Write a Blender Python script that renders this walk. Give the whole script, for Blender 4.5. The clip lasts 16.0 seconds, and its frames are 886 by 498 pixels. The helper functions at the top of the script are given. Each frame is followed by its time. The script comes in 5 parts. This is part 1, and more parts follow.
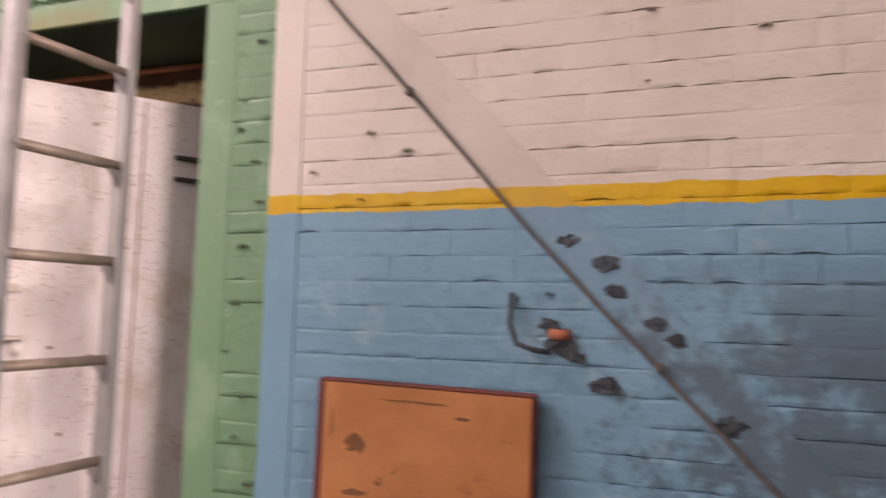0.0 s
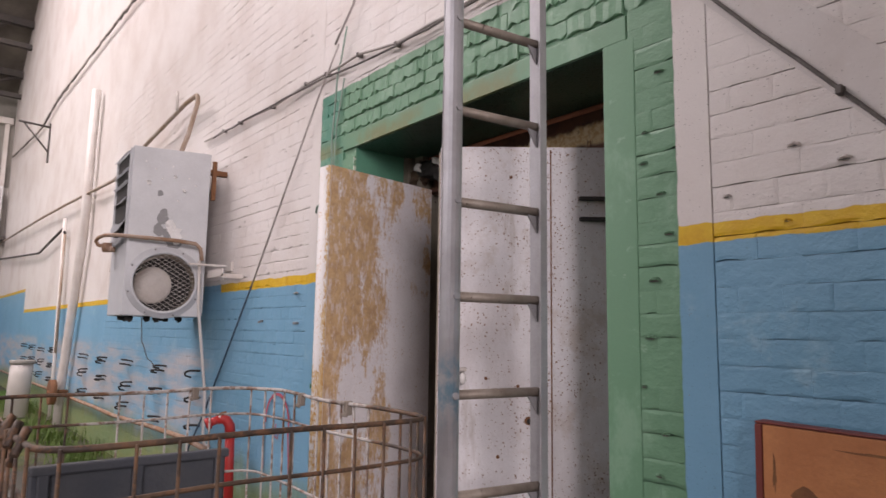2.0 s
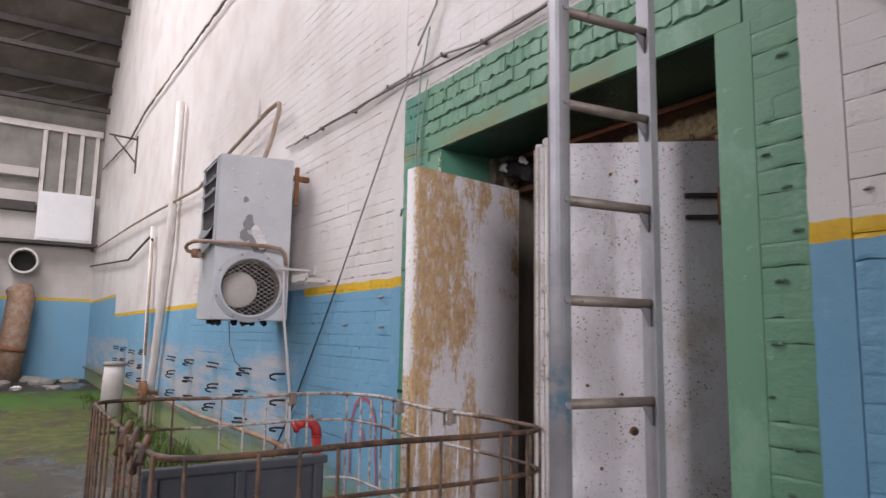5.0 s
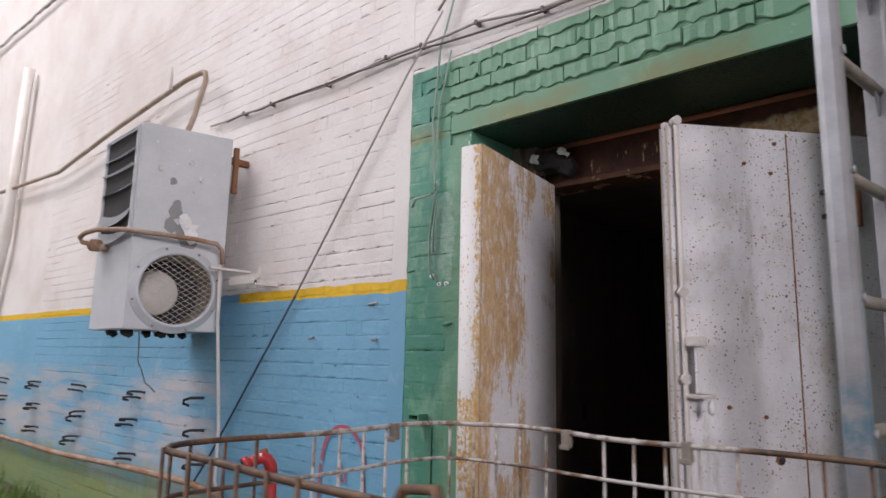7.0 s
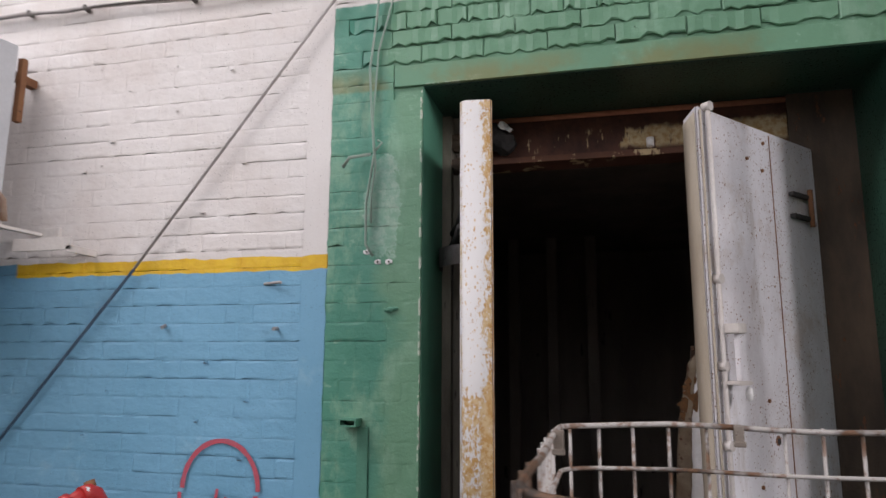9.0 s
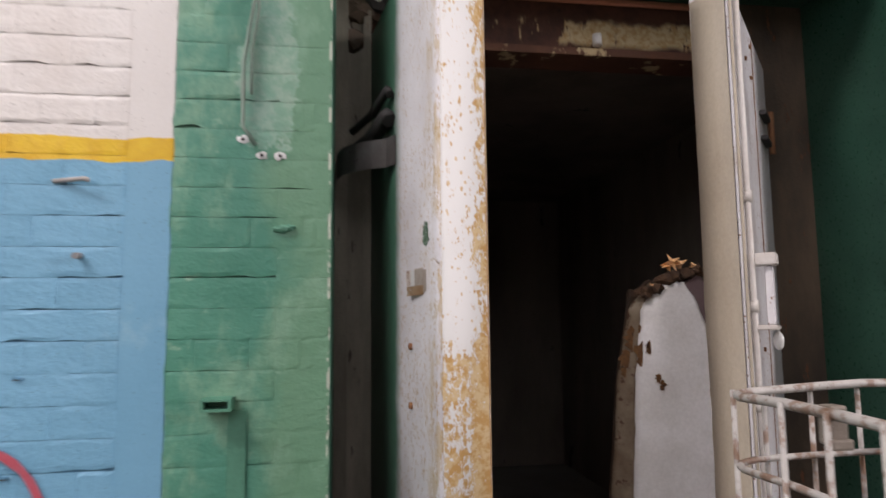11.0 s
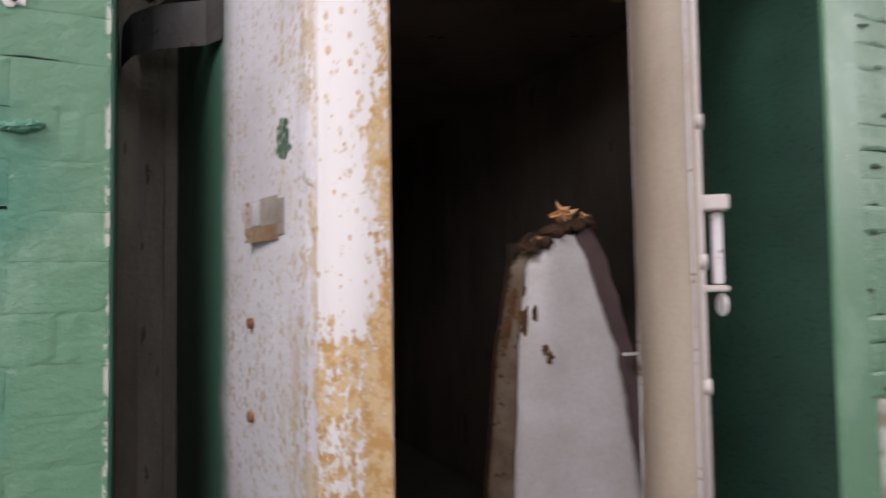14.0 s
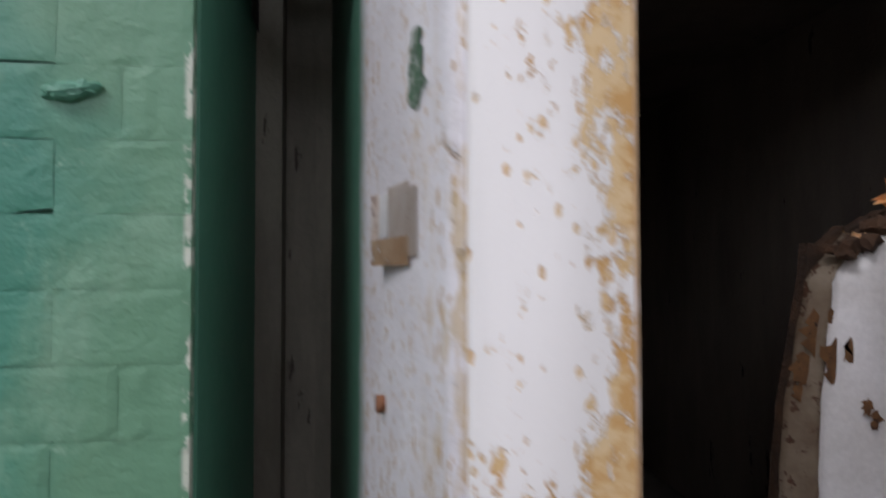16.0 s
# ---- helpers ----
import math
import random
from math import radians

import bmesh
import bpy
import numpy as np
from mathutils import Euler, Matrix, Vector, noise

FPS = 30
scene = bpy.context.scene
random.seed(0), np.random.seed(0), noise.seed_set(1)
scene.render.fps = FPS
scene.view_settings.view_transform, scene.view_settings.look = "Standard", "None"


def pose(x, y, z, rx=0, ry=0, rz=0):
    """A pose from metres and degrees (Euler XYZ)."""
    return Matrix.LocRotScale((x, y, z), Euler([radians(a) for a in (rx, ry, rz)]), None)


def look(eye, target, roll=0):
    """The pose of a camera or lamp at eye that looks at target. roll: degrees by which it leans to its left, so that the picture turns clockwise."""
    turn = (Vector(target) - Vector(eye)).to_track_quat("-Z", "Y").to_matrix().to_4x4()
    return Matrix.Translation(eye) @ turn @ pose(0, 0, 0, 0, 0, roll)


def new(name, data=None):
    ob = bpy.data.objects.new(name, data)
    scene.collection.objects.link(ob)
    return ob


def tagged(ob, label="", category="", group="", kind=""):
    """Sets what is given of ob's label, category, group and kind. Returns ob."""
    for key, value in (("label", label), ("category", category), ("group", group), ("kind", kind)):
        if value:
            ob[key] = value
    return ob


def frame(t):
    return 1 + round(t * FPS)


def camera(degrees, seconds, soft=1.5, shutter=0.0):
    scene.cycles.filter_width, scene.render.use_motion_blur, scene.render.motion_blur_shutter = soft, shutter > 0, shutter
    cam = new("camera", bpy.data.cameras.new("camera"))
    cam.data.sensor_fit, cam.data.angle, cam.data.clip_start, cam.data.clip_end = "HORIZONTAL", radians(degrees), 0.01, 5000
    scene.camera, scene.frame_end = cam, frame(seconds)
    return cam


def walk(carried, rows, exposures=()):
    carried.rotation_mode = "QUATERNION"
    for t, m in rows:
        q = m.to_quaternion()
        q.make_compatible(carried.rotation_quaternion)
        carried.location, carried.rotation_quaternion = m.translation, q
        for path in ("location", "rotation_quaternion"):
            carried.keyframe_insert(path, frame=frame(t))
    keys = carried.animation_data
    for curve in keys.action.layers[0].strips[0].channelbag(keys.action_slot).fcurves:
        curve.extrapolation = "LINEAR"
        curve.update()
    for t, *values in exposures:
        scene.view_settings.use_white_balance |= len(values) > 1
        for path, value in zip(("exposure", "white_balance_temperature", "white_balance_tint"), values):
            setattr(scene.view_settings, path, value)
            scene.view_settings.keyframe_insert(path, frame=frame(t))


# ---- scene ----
cam = camera(67.8, 16.0, shutter=0.5)
PATH = [
    (0, (0.084, 0.13, 1.382), (-0.551, 2.018, 1.562), 1.3),
    (0.5, (0.042, 0.128, 1.383), (-1.028, 1.804, 1.6), 1.1),
    (1, (0.01, 0.113, 1.374), (-1.329, 1.58, 1.611), 0.8),
    (1.5, (0.002, 0.104, 1.375), (-1.469, 1.436, 1.624), 0.7),
    (2, (-0.008, 0.094, 1.389), (-1.551, 1.342, 1.643), 0.9),
    (2.5, (-0.025, 0.084, 1.391), (-1.595, 1.294, 1.655), 1.1),
    (3, (-0.039, 0.094, 1.39), (-1.634, 1.271, 1.651), 0.8),
    (3.5, (-0.042, 0.097, 1.388), (-1.675, 1.221, 1.645), 0.8),
    (4, (-0.041, 0.091, 1.384), (-1.691, 1.192, 1.643), 1.0),
    (4.5, (-0.045, 0.089, 1.388), (-1.697, 1.187, 1.645), 0.9),
    (5, (-0.147, 0.05, 1.394), (-1.807, 1.135, 1.654), 1.0),
    (7.5, (-1.581, -0.451, 1.34), (-2.755, 1.134, 1.669), 0.9),
    (8, (-1.905, -0.54, 1.355), (-2.895, 1.167, 1.682), 0.6),
    (8.2, (-2.025, -0.549, 1.333), (-2.89, 1.222, 1.673), 0.6),
    (10.5, (-3.079, 0.002, 1.305), (-3.02, 1.982, 1.577), -0.4),
    (11, (-3.147, 0.276, 1.27), (-2.853, 2.242, 1.489), -0.6),
    (11.5, (-3.235, 0.478, 1.293), (-2.661, 2.385, 1.482), -0.8),
    (12, (-3.272, 0.562, 1.312), (-2.425, 2.366, 1.488), -1.4),
    (12.5, (-3.275, 0.595, 1.321), (-2.273, 2.318, 1.483), -1.7),
    (13, (-3.292, 0.618, 1.306), (-2.245, 2.317, 1.446), -1.4),
    (13.5, (-3.225, 0.714, 1.283), (-2.171, 2.41, 1.397), -1.2),
    (14, (-3.152, 0.848, 1.271), (-2.299, 2.655, 1.367), -0.9),
    (14.5, (-3.103, 1.111, 1.318), (-2.458, 3.002, 1.398), -0.5),
    (15, (-3.06, 1.256, 1.333), (-2.549, 3.189, 1.398), -0.0),
    (15.5, (-3.064, 1.311, 1.379), (-2.797, 3.291, 1.47), -0.1),
    (16, (-2.995, 1.294, 1.33), (-2.788, 3.283, 1.388), -0.1),
]
EXPOSURES = [(0, 0.5, 8400, 30), (1.0, 0.15, 7650, 26), (2.0, -0.2, 6950, 20), (5.0, -0.25, 6450, 15), (8.2, -0.2, 6450, 12), (10.5, -0.05, 6700, 12), (12.5, 0.25, 6850, 18), (14.5, 0.15, 6450, 15), (16.0, -0.1, 6200, 11)]
walk(cam, [(t, look(eye, target, roll)) for t, eye, target, roll in PATH], EXPOSURES)

# ---- daylight: overcast sky, and area lamps in openings added out of view ----
world = bpy.data.worlds.new("overcast_sky")
scene.world = world
world.use_nodes = True
wn = world.node_tree
sky = wn.nodes.new("ShaderNodeTexSky")
sky.sky_type, sky.sun_disc = "NISHITA", False
sky.sun_elevation, sky.sun_rotation = radians(50), radians(200)
wn.links.new(sky.outputs[0], wn.nodes["Background"].inputs["Color"])
wn.nodes["Background"].inputs["Strength"].default_value = 0.08
sun = new("sun", bpy.data.lights.new("sun", "SUN"))
sun.data.energy, sun.data.angle, sun.data.color = 0.5, radians(40), (1.0, 0.97, 0.93)
sun.matrix_world = look((-8, -12, 22), (-6, 0, 0))


def fill_light(name, at, toward, w, h, power, colour=(1.0, 0.97, 0.94)):
    """An added area lamp for sky light in an unseen opening, as wide as the opening."""
    lamp = new(name, bpy.data.lights.new(name, "AREA"))
    lamp.data.shape, lamp.data.size, lamp.data.size_y = "RECTANGLE", w, h
    lamp.data.energy, lamp.data.color = power, colour
    lamp.matrix_world = look(at, toward)
    return lamp


fill_light("roof_light", (-11.3, -3.5, 11.5), (-11.3, -3.5, 0), 9.0, 4.0, 1800, (1.0, 0.96, 0.98))
# Side, front and end lamps are added fill in unseen wall openings.
fill_light("side_fill_light", (-13.0, -10.2, 6.5), (-11.0, 0.0, 3.0), 10.0, 5.0, 450, (1.0, 0.96, 0.98))
fill_light("front_fill_light", (-3.3, -10.2, 6.5), (-3.3, 2.0, 1.5), 6.8, 5.0, 170, (1.0, 0.96, 0.99))
fill_light("end_fill_light", (13.9, -6.5, 6.2), (-3.0, 1.0, 2.0), 6.0, 5.0, 2250, (1.0, 0.96, 0.99))


# ---- node helpers ----
class Nodes:
    def __init__(self, name):
        self.mat = bpy.data.materials.new(name)
        self.mat.use_nodes = True
        self.tree = self.mat.node_tree
        self.bsdf = self.tree.nodes["Principled BSDF"]
        self.pos = self.tree.nodes.new("ShaderNodeNewGeometry").outputs["Position"]
        self.island = self.tree.nodes.new("ShaderNodeNewGeometry").outputs["Random Per Island"]
        self.rand = self.tree.nodes.new("ShaderNodeObjectInfo").outputs["Random"]

    def put(self, socket, value):
        if isinstance(value, bpy.types.NodeSocket):
            self.tree.links.new(value, socket)
        elif isinstance(value, (tuple, list)) and len(value) == 3 and socket.type == "RGBA":
            socket.default_value = (*value, 1)
        else:
            socket.default_value = value

    def math(self, op, a, b=0.0, c=0.0):
        n = self.tree.nodes.new("ShaderNodeMath")
        n.operation = op
        for s, v in zip(n.inputs, (a, b, c)):
            self.put(s, v)
        return n.outputs[0]

    def xyz(self, v=None):
        n = self.tree.nodes.new("ShaderNodeSeparateXYZ")
        self.put(n.inputs[0], v or self.pos)
        return n.outputs

    def scaled(self, s, v=None):
        n = self.tree.nodes.new("ShaderNodeVectorMath")
        n.operation = "MULTIPLY"
        self.put(n.inputs[0], v or self.pos)
        n.inputs[1].default_value = s
        return n.outputs[0]

    def noise(self, scale, detail=4.0, rough=0.6, v=None):
        n = self.tree.nodes.new("ShaderNodeTexNoise")
        self.put(n.inputs["Vector"], v or self.pos)
        n.inputs["Scale"].default_value, n.inputs["Detail"].default_value, n.inputs["Roughness"].default_value = scale, detail, rough
        return n.outputs["Fac"]

    def dots(self, scale, size, density, stretch=(1, 1, 1)):
        """Scattered round specks, thicker here and thinner there."""
        n = self.tree.nodes.new("ShaderNodeTexVoronoi")
        self.put(n.inputs["Vector"], self.scaled(stretch))
        n.inputs["Scale"].default_value = scale
        pick = self.xyz(n.outputs["Color"])[0]
        cover = self.math("MULTIPLY_ADD", self.noise(4.5, 4, 0.6), 1.6, density - 0.8)
        r = self.math("MULTIPLY_ADD", pick, size, size * 0.25)
        far = self.math("ADD", n.outputs["Distance"], self.math("MULTIPLY_ADD", self.noise(scale * 2.2, 4, 0.7), 0.5, -0.25))
        return self.times(self.step(far, r, self.times(r, 0.65)), self.math("LESS_THAN", pick, cover))

    def step(self, v, lo, hi):
        n = self.tree.nodes.new("ShaderNodeMapRange")
        n.interpolation_type = "SMOOTHSTEP"
        for s, x in zip(n.inputs, (v, lo, hi, 0.0, 1.0)):
            self.put(s, x)
        return n.outputs[0]

    def mix(self, f, a, b):
        n = self.tree.nodes.new("ShaderNodeMix")
        n.data_type = "RGBA"
        self.put(n.inputs[0], f), self.put(n.inputs[6], a), self.put(n.inputs[7], b)
        return n.outputs[2]

    def times(self, a, b):
        return self.math("MULTIPLY", a, b)

    def shade(self, colour, f):
        """Colour times a grey factor."""
        n = self.tree.nodes.new("ShaderNodeVectorMath")
        n.operation = "SCALE"
        self.put(n.inputs[0], colour), self.put(n.inputs["Scale"], f)
        return n.outputs[0]

    def finish(self, colour, rough=0.6, metal=0.0, bump=None, depth=0.002, spec=None):
        self.put(self.bsdf.inputs["Base Color"], colour)
        self.put(self.bsdf.inputs["Roughness"], rough)
        self.put(self.bsdf.inputs["Metallic"], metal)
        if spec is not None:
            self.put(self.bsdf.inputs["Specular IOR Level"], spec)
        if bump is not None:
            b = self.tree.nodes.new("ShaderNodeBump")
            b.inputs["Distance"].default_value = depth
            self.put(b.inputs["Height"], bump)
            self.tree.links.new(b.outputs[0], self.bsdf.inputs["Normal"])
        return self.mat


def worn(name, base, second, amount=0.5, scale=3.0, spots=None, spot_level=0.68, spot_scale=25.0, rough=0.6, metal=0.0, grain=80.0, depth=0.0015, stretch=(1, 1, 1)):
    """A worn surface: base mottled with second, speckled with spots, with fine relief."""
    n = Nodes(name)
    v = n.scaled(stretch)
    m = n.step(n.noise(scale, 6, 0.65, v), 0.5 - amount * 0.5, 1.0 - amount * 0.4)
    c = n.mix(m, base, second)
    fine = n.noise(grain, 3, 0.6)
    c = n.shade(c, n.math("MULTIPLY_ADD", fine, 0.3, 0.85))
    h = fine
    if spots:
        s = n.step(n.noise(spot_scale, 5, 0.7, v), spot_level, spot_level + 0.05)
        c = n.mix(s, c, spots)
        h = n.math("SUBTRACT", fine, s)
    r = n.math("MULTIPLY_ADD", fine, 0.25, rough - 0.12)
    return n.finish(c, r, metal, h, depth)


WHITE, BLUE, YELLOW, GREEN = (0.78, 0.735, 0.71), (0.19, 0.41, 0.585), (0.78, 0.50, 0.02), (0.105, 0.30, 0.205)
DOOR_L, DOOR_R, DOOR_TOP = -3.184, -1.445, 2.44
GREEN_L, GREEN_R, GREEN_TOP = -3.582, -1.162, 2.83


def wall_paint(name="painted_brick", greyed=0.0, relief=0.0042):
    """Painted brick: cream over a yellow line over blue, and a green surround at the doorway."""
    n = Nodes(name)
    x, y, z = n.xyz()
    wob = n.math("MULTIPLY_ADD", n.noise(9, 3), 0.03, -0.015)
    zz, xx = n.math("ADD", z, wob), n.math("ADD", x, n.times(wob, 0.8))
    far = n.step(x, -16.2, -16.25)
    line = n.math("SUBTRACT", zz, n.times(far, 0.44))
    big = n.noise(1.7, 5, 0.6)
    mid = n.noise(14, 4, 0.65)
    fine = n.noise(120, 3, 0.6)
    white = n.mix(n.step(big, 0.35, 0.75), WHITE, (0.66, 0.59, 0.55))
    white = n.mix(n.step(n.noise(5, 6, 0.7, n.scaled((1, 1, 3))), 0.6, 0.75), white, (0.80, 0.77, 0.75))
    blue = n.mix(n.step(big, 0.3, 0.75), BLUE, (0.155, 0.36, 0.52))
    blue = n.mix(n.step(n.noise(3.3, 6, 0.7), 0.58, 0.72), blue, (0.26, 0.47, 0.60))
    flecks = n.math("MAXIMUM", n.dots(38, 0.26, 0.40, (1, 1, 2.4)), n.dots(80, 0.34, 0.40, (1, 1, 1.6)))
    white = n.mix(n.times(flecks, 0.7), white, (0.33, 0.29, 0.27))
    blue = n.mix(n.times(flecks, 0.5), blue, (0.10, 0.20, 0.28))
    yellow = n.mix(n.step(mid, 0.35, 0.7), YELLOW, (0.70, 0.40, 0.015))
    green = n.mix(n.step(big, 0.3, 0.75), (0.072, 0.262, 0.185), (0.104, 0.315, 0.225))
    edge = n.step(n.math("ADD", x, n.math("MULTIPLY_ADD", n.noise(2.4, 5, 0.65), 0.34, -0.17)), -3.40, -3.28)
    green = n.mix(n.times(edge, 0.8), green, (0.17, 0.33, 0.20))
    green = n.mix(n.times(n.step(n.noise(4.1, 6, 0.7, n.scaled((1, 1, 0.6))), 0.50, 0.66), 0.75), green, (0.24, 0.42, 0.29))
    green = n.mix(n.times(n.step(n.noise(11, 6, 0.7, n.scaled((1, 1, 1.6))), 0.60, 0.70), 0.6), green, (0.33, 0.50, 0.37))
    # plaster filler left pale where the cable came down
    fx, fz = n.math("MULTIPLY", n.math("ADD", x, 3.345), 9.5), n.math("MULTIPLY", n.math("ADD", z, -1.93), 3.4)
    filler = n.step(n.math("ADD", n.math("ADD", n.times(fx, fx), n.times(fz, fz)), n.math("MULTIPLY_ADD", n.noise(13, 5, 0.7), 1.7, -0.85)), 0.62, 0.50)
    green = n.mix(n.times(filler, 0.45), green, n.mix(n.step(n.noise(24, 4, 0.7), 0.4, 0.62), (0.30, 0.50, 0.40), (0.52, 0.64, 0.56)))
    # bare bands where the blue was scrubbed off, and algae along the foot
    pink = n.times(n.step(n.noise(2.2, 6, 0.65, n.scaled((0.5, 1, 3.2))), 0.36, 0.66), n.times(n.step(x, -5.1, -5.45), n.step(z, 1.29, 1.12)))
    blue = n.mix(n.times(pink, 0.75), blue, (0.56, 0.46, 0.42))
    algae = n.step(n.math("ADD", z, n.math("MULTIPLY", n.noise(3, 5), 0.5)), 0.85, 0.5)
    blue = n.mix(n.times(algae, 0.85), blue, (0.20, 0.25, 0.06))
    yel = n.times(n.step(line, 1.677, 1.681), n.math("SUBTRACT", 1.0, n.times(n.step(x, -5.12, -5.14), n.step(x, -5.62, -5.6))))
    c = n.mix(yel, blue, yellow)
    c = n.mix(n.step(line, 1.738, 1.742), c, white)
    inside = n.times(n.times(n.step(xx, GREEN_L - 0.003, GREEN_L + 0.003), n.step(xx, GREEN_R + 0.003, GREEN_R - 0.003)), n.step(zz, GREEN_TOP + 0.004, GREEN_TOP - 0.004))
    c = n.mix(inside, c, green)
    # rust-brown run along the lintel's lower edge
    rust = n.times(inside, n.times(n.times(n.step(z, 2.56, 2.47), n.step(z, 2.425, 2.441)), n.times(n.step(x, -1.7, -2.0), n.step(n.noise(3.5, 5), 0.42, 0.62))))
    c = n.mix(n.times(rust, 0.55), c, (0.25, 0.19, 0.05))
    # shade with some grime, painted low at the wall's right end
    shade_grime = n.times(n.step(n.math("ADD", n.noise(5.5, 6, 0.75), n.times(n.step(x, -0.25, 0.75), 0.20)), 0.50, 0.66), n.times(n.step(x, -0.5, 0.0), n.step(z, 1.66, 1.25)))
    c = n.mix(n.times(shade_grime, 0.65), c, (0.055, 0.065, 0.075))
    # paint knocked off the doorway's corner
    corner = n.times(n.times(n.times(n.step(x, DOOR_L - 0.010, DOOR_L - 0.004), n.step(x, -2.9, -3.0)), n.step(z, DOOR_TOP + 0.01, DOOR_TOP - 0.01)), n.step(n.noise(16, 5, 0.7, n.scaled((1, 1, 0.8))), 0.50, 0.54))
    c = n.mix(n.times(corner, 0.85), c, (0.70, 0.72, 0.62))
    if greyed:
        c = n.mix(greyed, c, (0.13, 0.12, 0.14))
    # chips and hair cracks
    chip = n.step(n.noise(26, 5, 0.72, n.scaled((1, 1, 2.2))), 0.69, 0.715)
    c = n.mix(n.times(chip, 0.75), c, (0.20, 0.17, 0.15))
    pale = n.step(n.noise(17, 4, 0.7, n.scaled((1.0, 1.0, 1.6))), 0.715, 0.74)
    c = n.mix(n.times(pale, 0.6), c, (0.66, 0.64, 0.60))
    c = n.shade(c, n.math("MULTIPLY_ADD", n.math("MULTIPLY_ADD", n.rand, 0.25, fine), 0.10, 0.92))
    lumps = n.noise(17, 4, 0.55, n.scaled((1, 1, 1.4)))
    h = n.math("ADD", n.math("MULTIPLY_ADD", lumps, 0.75, mid), n.math("MULTIPLY_ADD", chip, -0.7, n.times(fine, 0.25)))
    return n.finish(c, n.math("MULTIPLY_ADD", mid, 0.3, 0.28), 0.0, h, relief, 0.45)


PAINT = wall_paint()
PAINT_SMOOTH = wall_paint("painted_plaster", 0.0, 0.0012)
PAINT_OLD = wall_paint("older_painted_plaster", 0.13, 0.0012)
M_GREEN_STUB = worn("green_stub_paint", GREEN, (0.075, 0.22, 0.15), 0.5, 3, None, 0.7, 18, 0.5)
# Surround green with the doorway's shade put into the colour.
M_GREEN_SHADED = worn("green_reveal_shaded", (0.028, 0.084, 0.056), (0.015, 0.046, 0.032), 0.6, 3, (0.09, 0.06, 0.04), 0.70, 15, 0.30)
M_CONCRETE = worn("old_concrete", (0.33, 0.31, 0.28), (0.19, 0.18, 0.16), 0.6, 1.2, (0.1, 0.09, 0.08), 0.7, 12, 0.85, 0, 60, 0.004)
M_ROOF = worn("sooty_roof_slabs", (0.20, 0.175, 0.15), (0.08, 0.07, 0.06), 0.7, 0.8, (0.06, 0.05, 0.045), 0.66, 6, 0.9, 0, 40, 0.004)
M_STEEL_DARK = worn("dark_roof_steel", (0.06, 0.055, 0.055), (0.10, 0.085, 0.075), 0.5, 3, (0.12, 0.06, 0.03), 0.68, 14, 0.7, 0.3)
M_RUST = worn("rust", (0.17, 0.07, 0.035), (0.27, 0.13, 0.055), 0.5, 9, (0.07, 0.03, 0.02), 0.64, 30, 0.85, 0, 140, 0.002)
M_RUST_CREAM = worn("flaking_cream_on_rust", (0.085, 0.036, 0.022), (0.15, 0.06, 0.032), 0.5, 7, (0.50, 0.38, 0.22), 0.56, 8, 0.8, 0, 120, 0.003, (1, 1, 0.6))
M_GREY_PAINT = worn("pale_grey_unit_paint", (0.57, 0.58, 0.60), (0.48, 0.49, 0.51), 0.5, 3, (0.32, 0.31, 0.30), 0.70, 16, 0.42, 0, 120, 0.001)
M_GREY_DARK = worn("grey_primer", (0.27, 0.27, 0.28), (0.22, 0.22, 0.22), 0.5, 8, None, 0.7, 10, 0.6)
M_PEEL = worn("peeled_white_flake", (0.82, 0.81, 0.81), (0.72, 0.71, 0.70), 0.5, 8, None, 0.7, 10, 0.6)
# Soot, and flat black faces that stand for shade inside openings and holes.
M_BLACK = worn("soot_and_hole_black", (0.018, 0.017, 0.017), (0.035, 0.03, 0.028), 0.5, 8, None, 0.7, 10, 0.8)
M_ALU = worn("grey_ladder_metal", (0.42, 0.42, 0.44), (0.32, 0.31, 0.32), 0.5, 6, (0.17, 0.15, 0.14), 0.69, 30, 0.42, 0.35, 140, 0.0008)
M_RUNG = worn("worn_rung_metal", (0.33, 0.29, 0.25), (0.20, 0.16, 0.13), 0.6, 12, (0.10, 0.07, 0.05), 0.62, 30, 0.55, 0.3)
M_RED = worn("red_pipe_paint", (0.52, 0.035, 0.03), (0.40, 0.03, 0.03), 0.5, 7, (0.25, 0.10, 0.05), 0.72, 30, 0.45)
M_SPRAY = worn("red_spray_paint", (0.50, 0.07, 0.10), (0.40, 0.10, 0.14), 0.6, 14, None, 0.7, 20, 0.7)
M_ORANGE = worn("orange_board_paint", (0.58, 0.25, 0.10), (0.42, 0.16, 0.06), 0.6, 5, (0.20, 0.09, 0.04), 0.645, 9, 0.6, 0, 90, 0.001)
M_BOARD_RED = worn("dull_red_frame_paint", (0.20, 0.04, 0.03), (0.13, 0.03, 0.025), 0.5, 5, (0.12, 0.05, 0.04), 0.70, 22, 0.6)
M_CABLE = worn("grimy_cable", (0.10, 0.09, 0.085), (0.17, 0.15, 0.14), 0.5, 20, None, 0.7, 20, 0.7)
M_CABLE_BLUE = worn("blue_painted_wire", (0.012, 0.035, 0.065), (0.025, 0.06, 0.10), 0.5, 20, None, 0.7, 20, 0.6)
M_CABLE_PALE = worn("painted_over_cable", (0.50, 0.46, 0.44), (0.35, 0.31, 0.29), 0.6, 12, None, 0.7, 20, 0.6)
M_CABLE_GREEN = worn("green_painted_cable", (0.22, 0.34, 0.27), (0.30, 0.36, 0.31), 0.6, 12, None, 0.7, 20, 0.6)
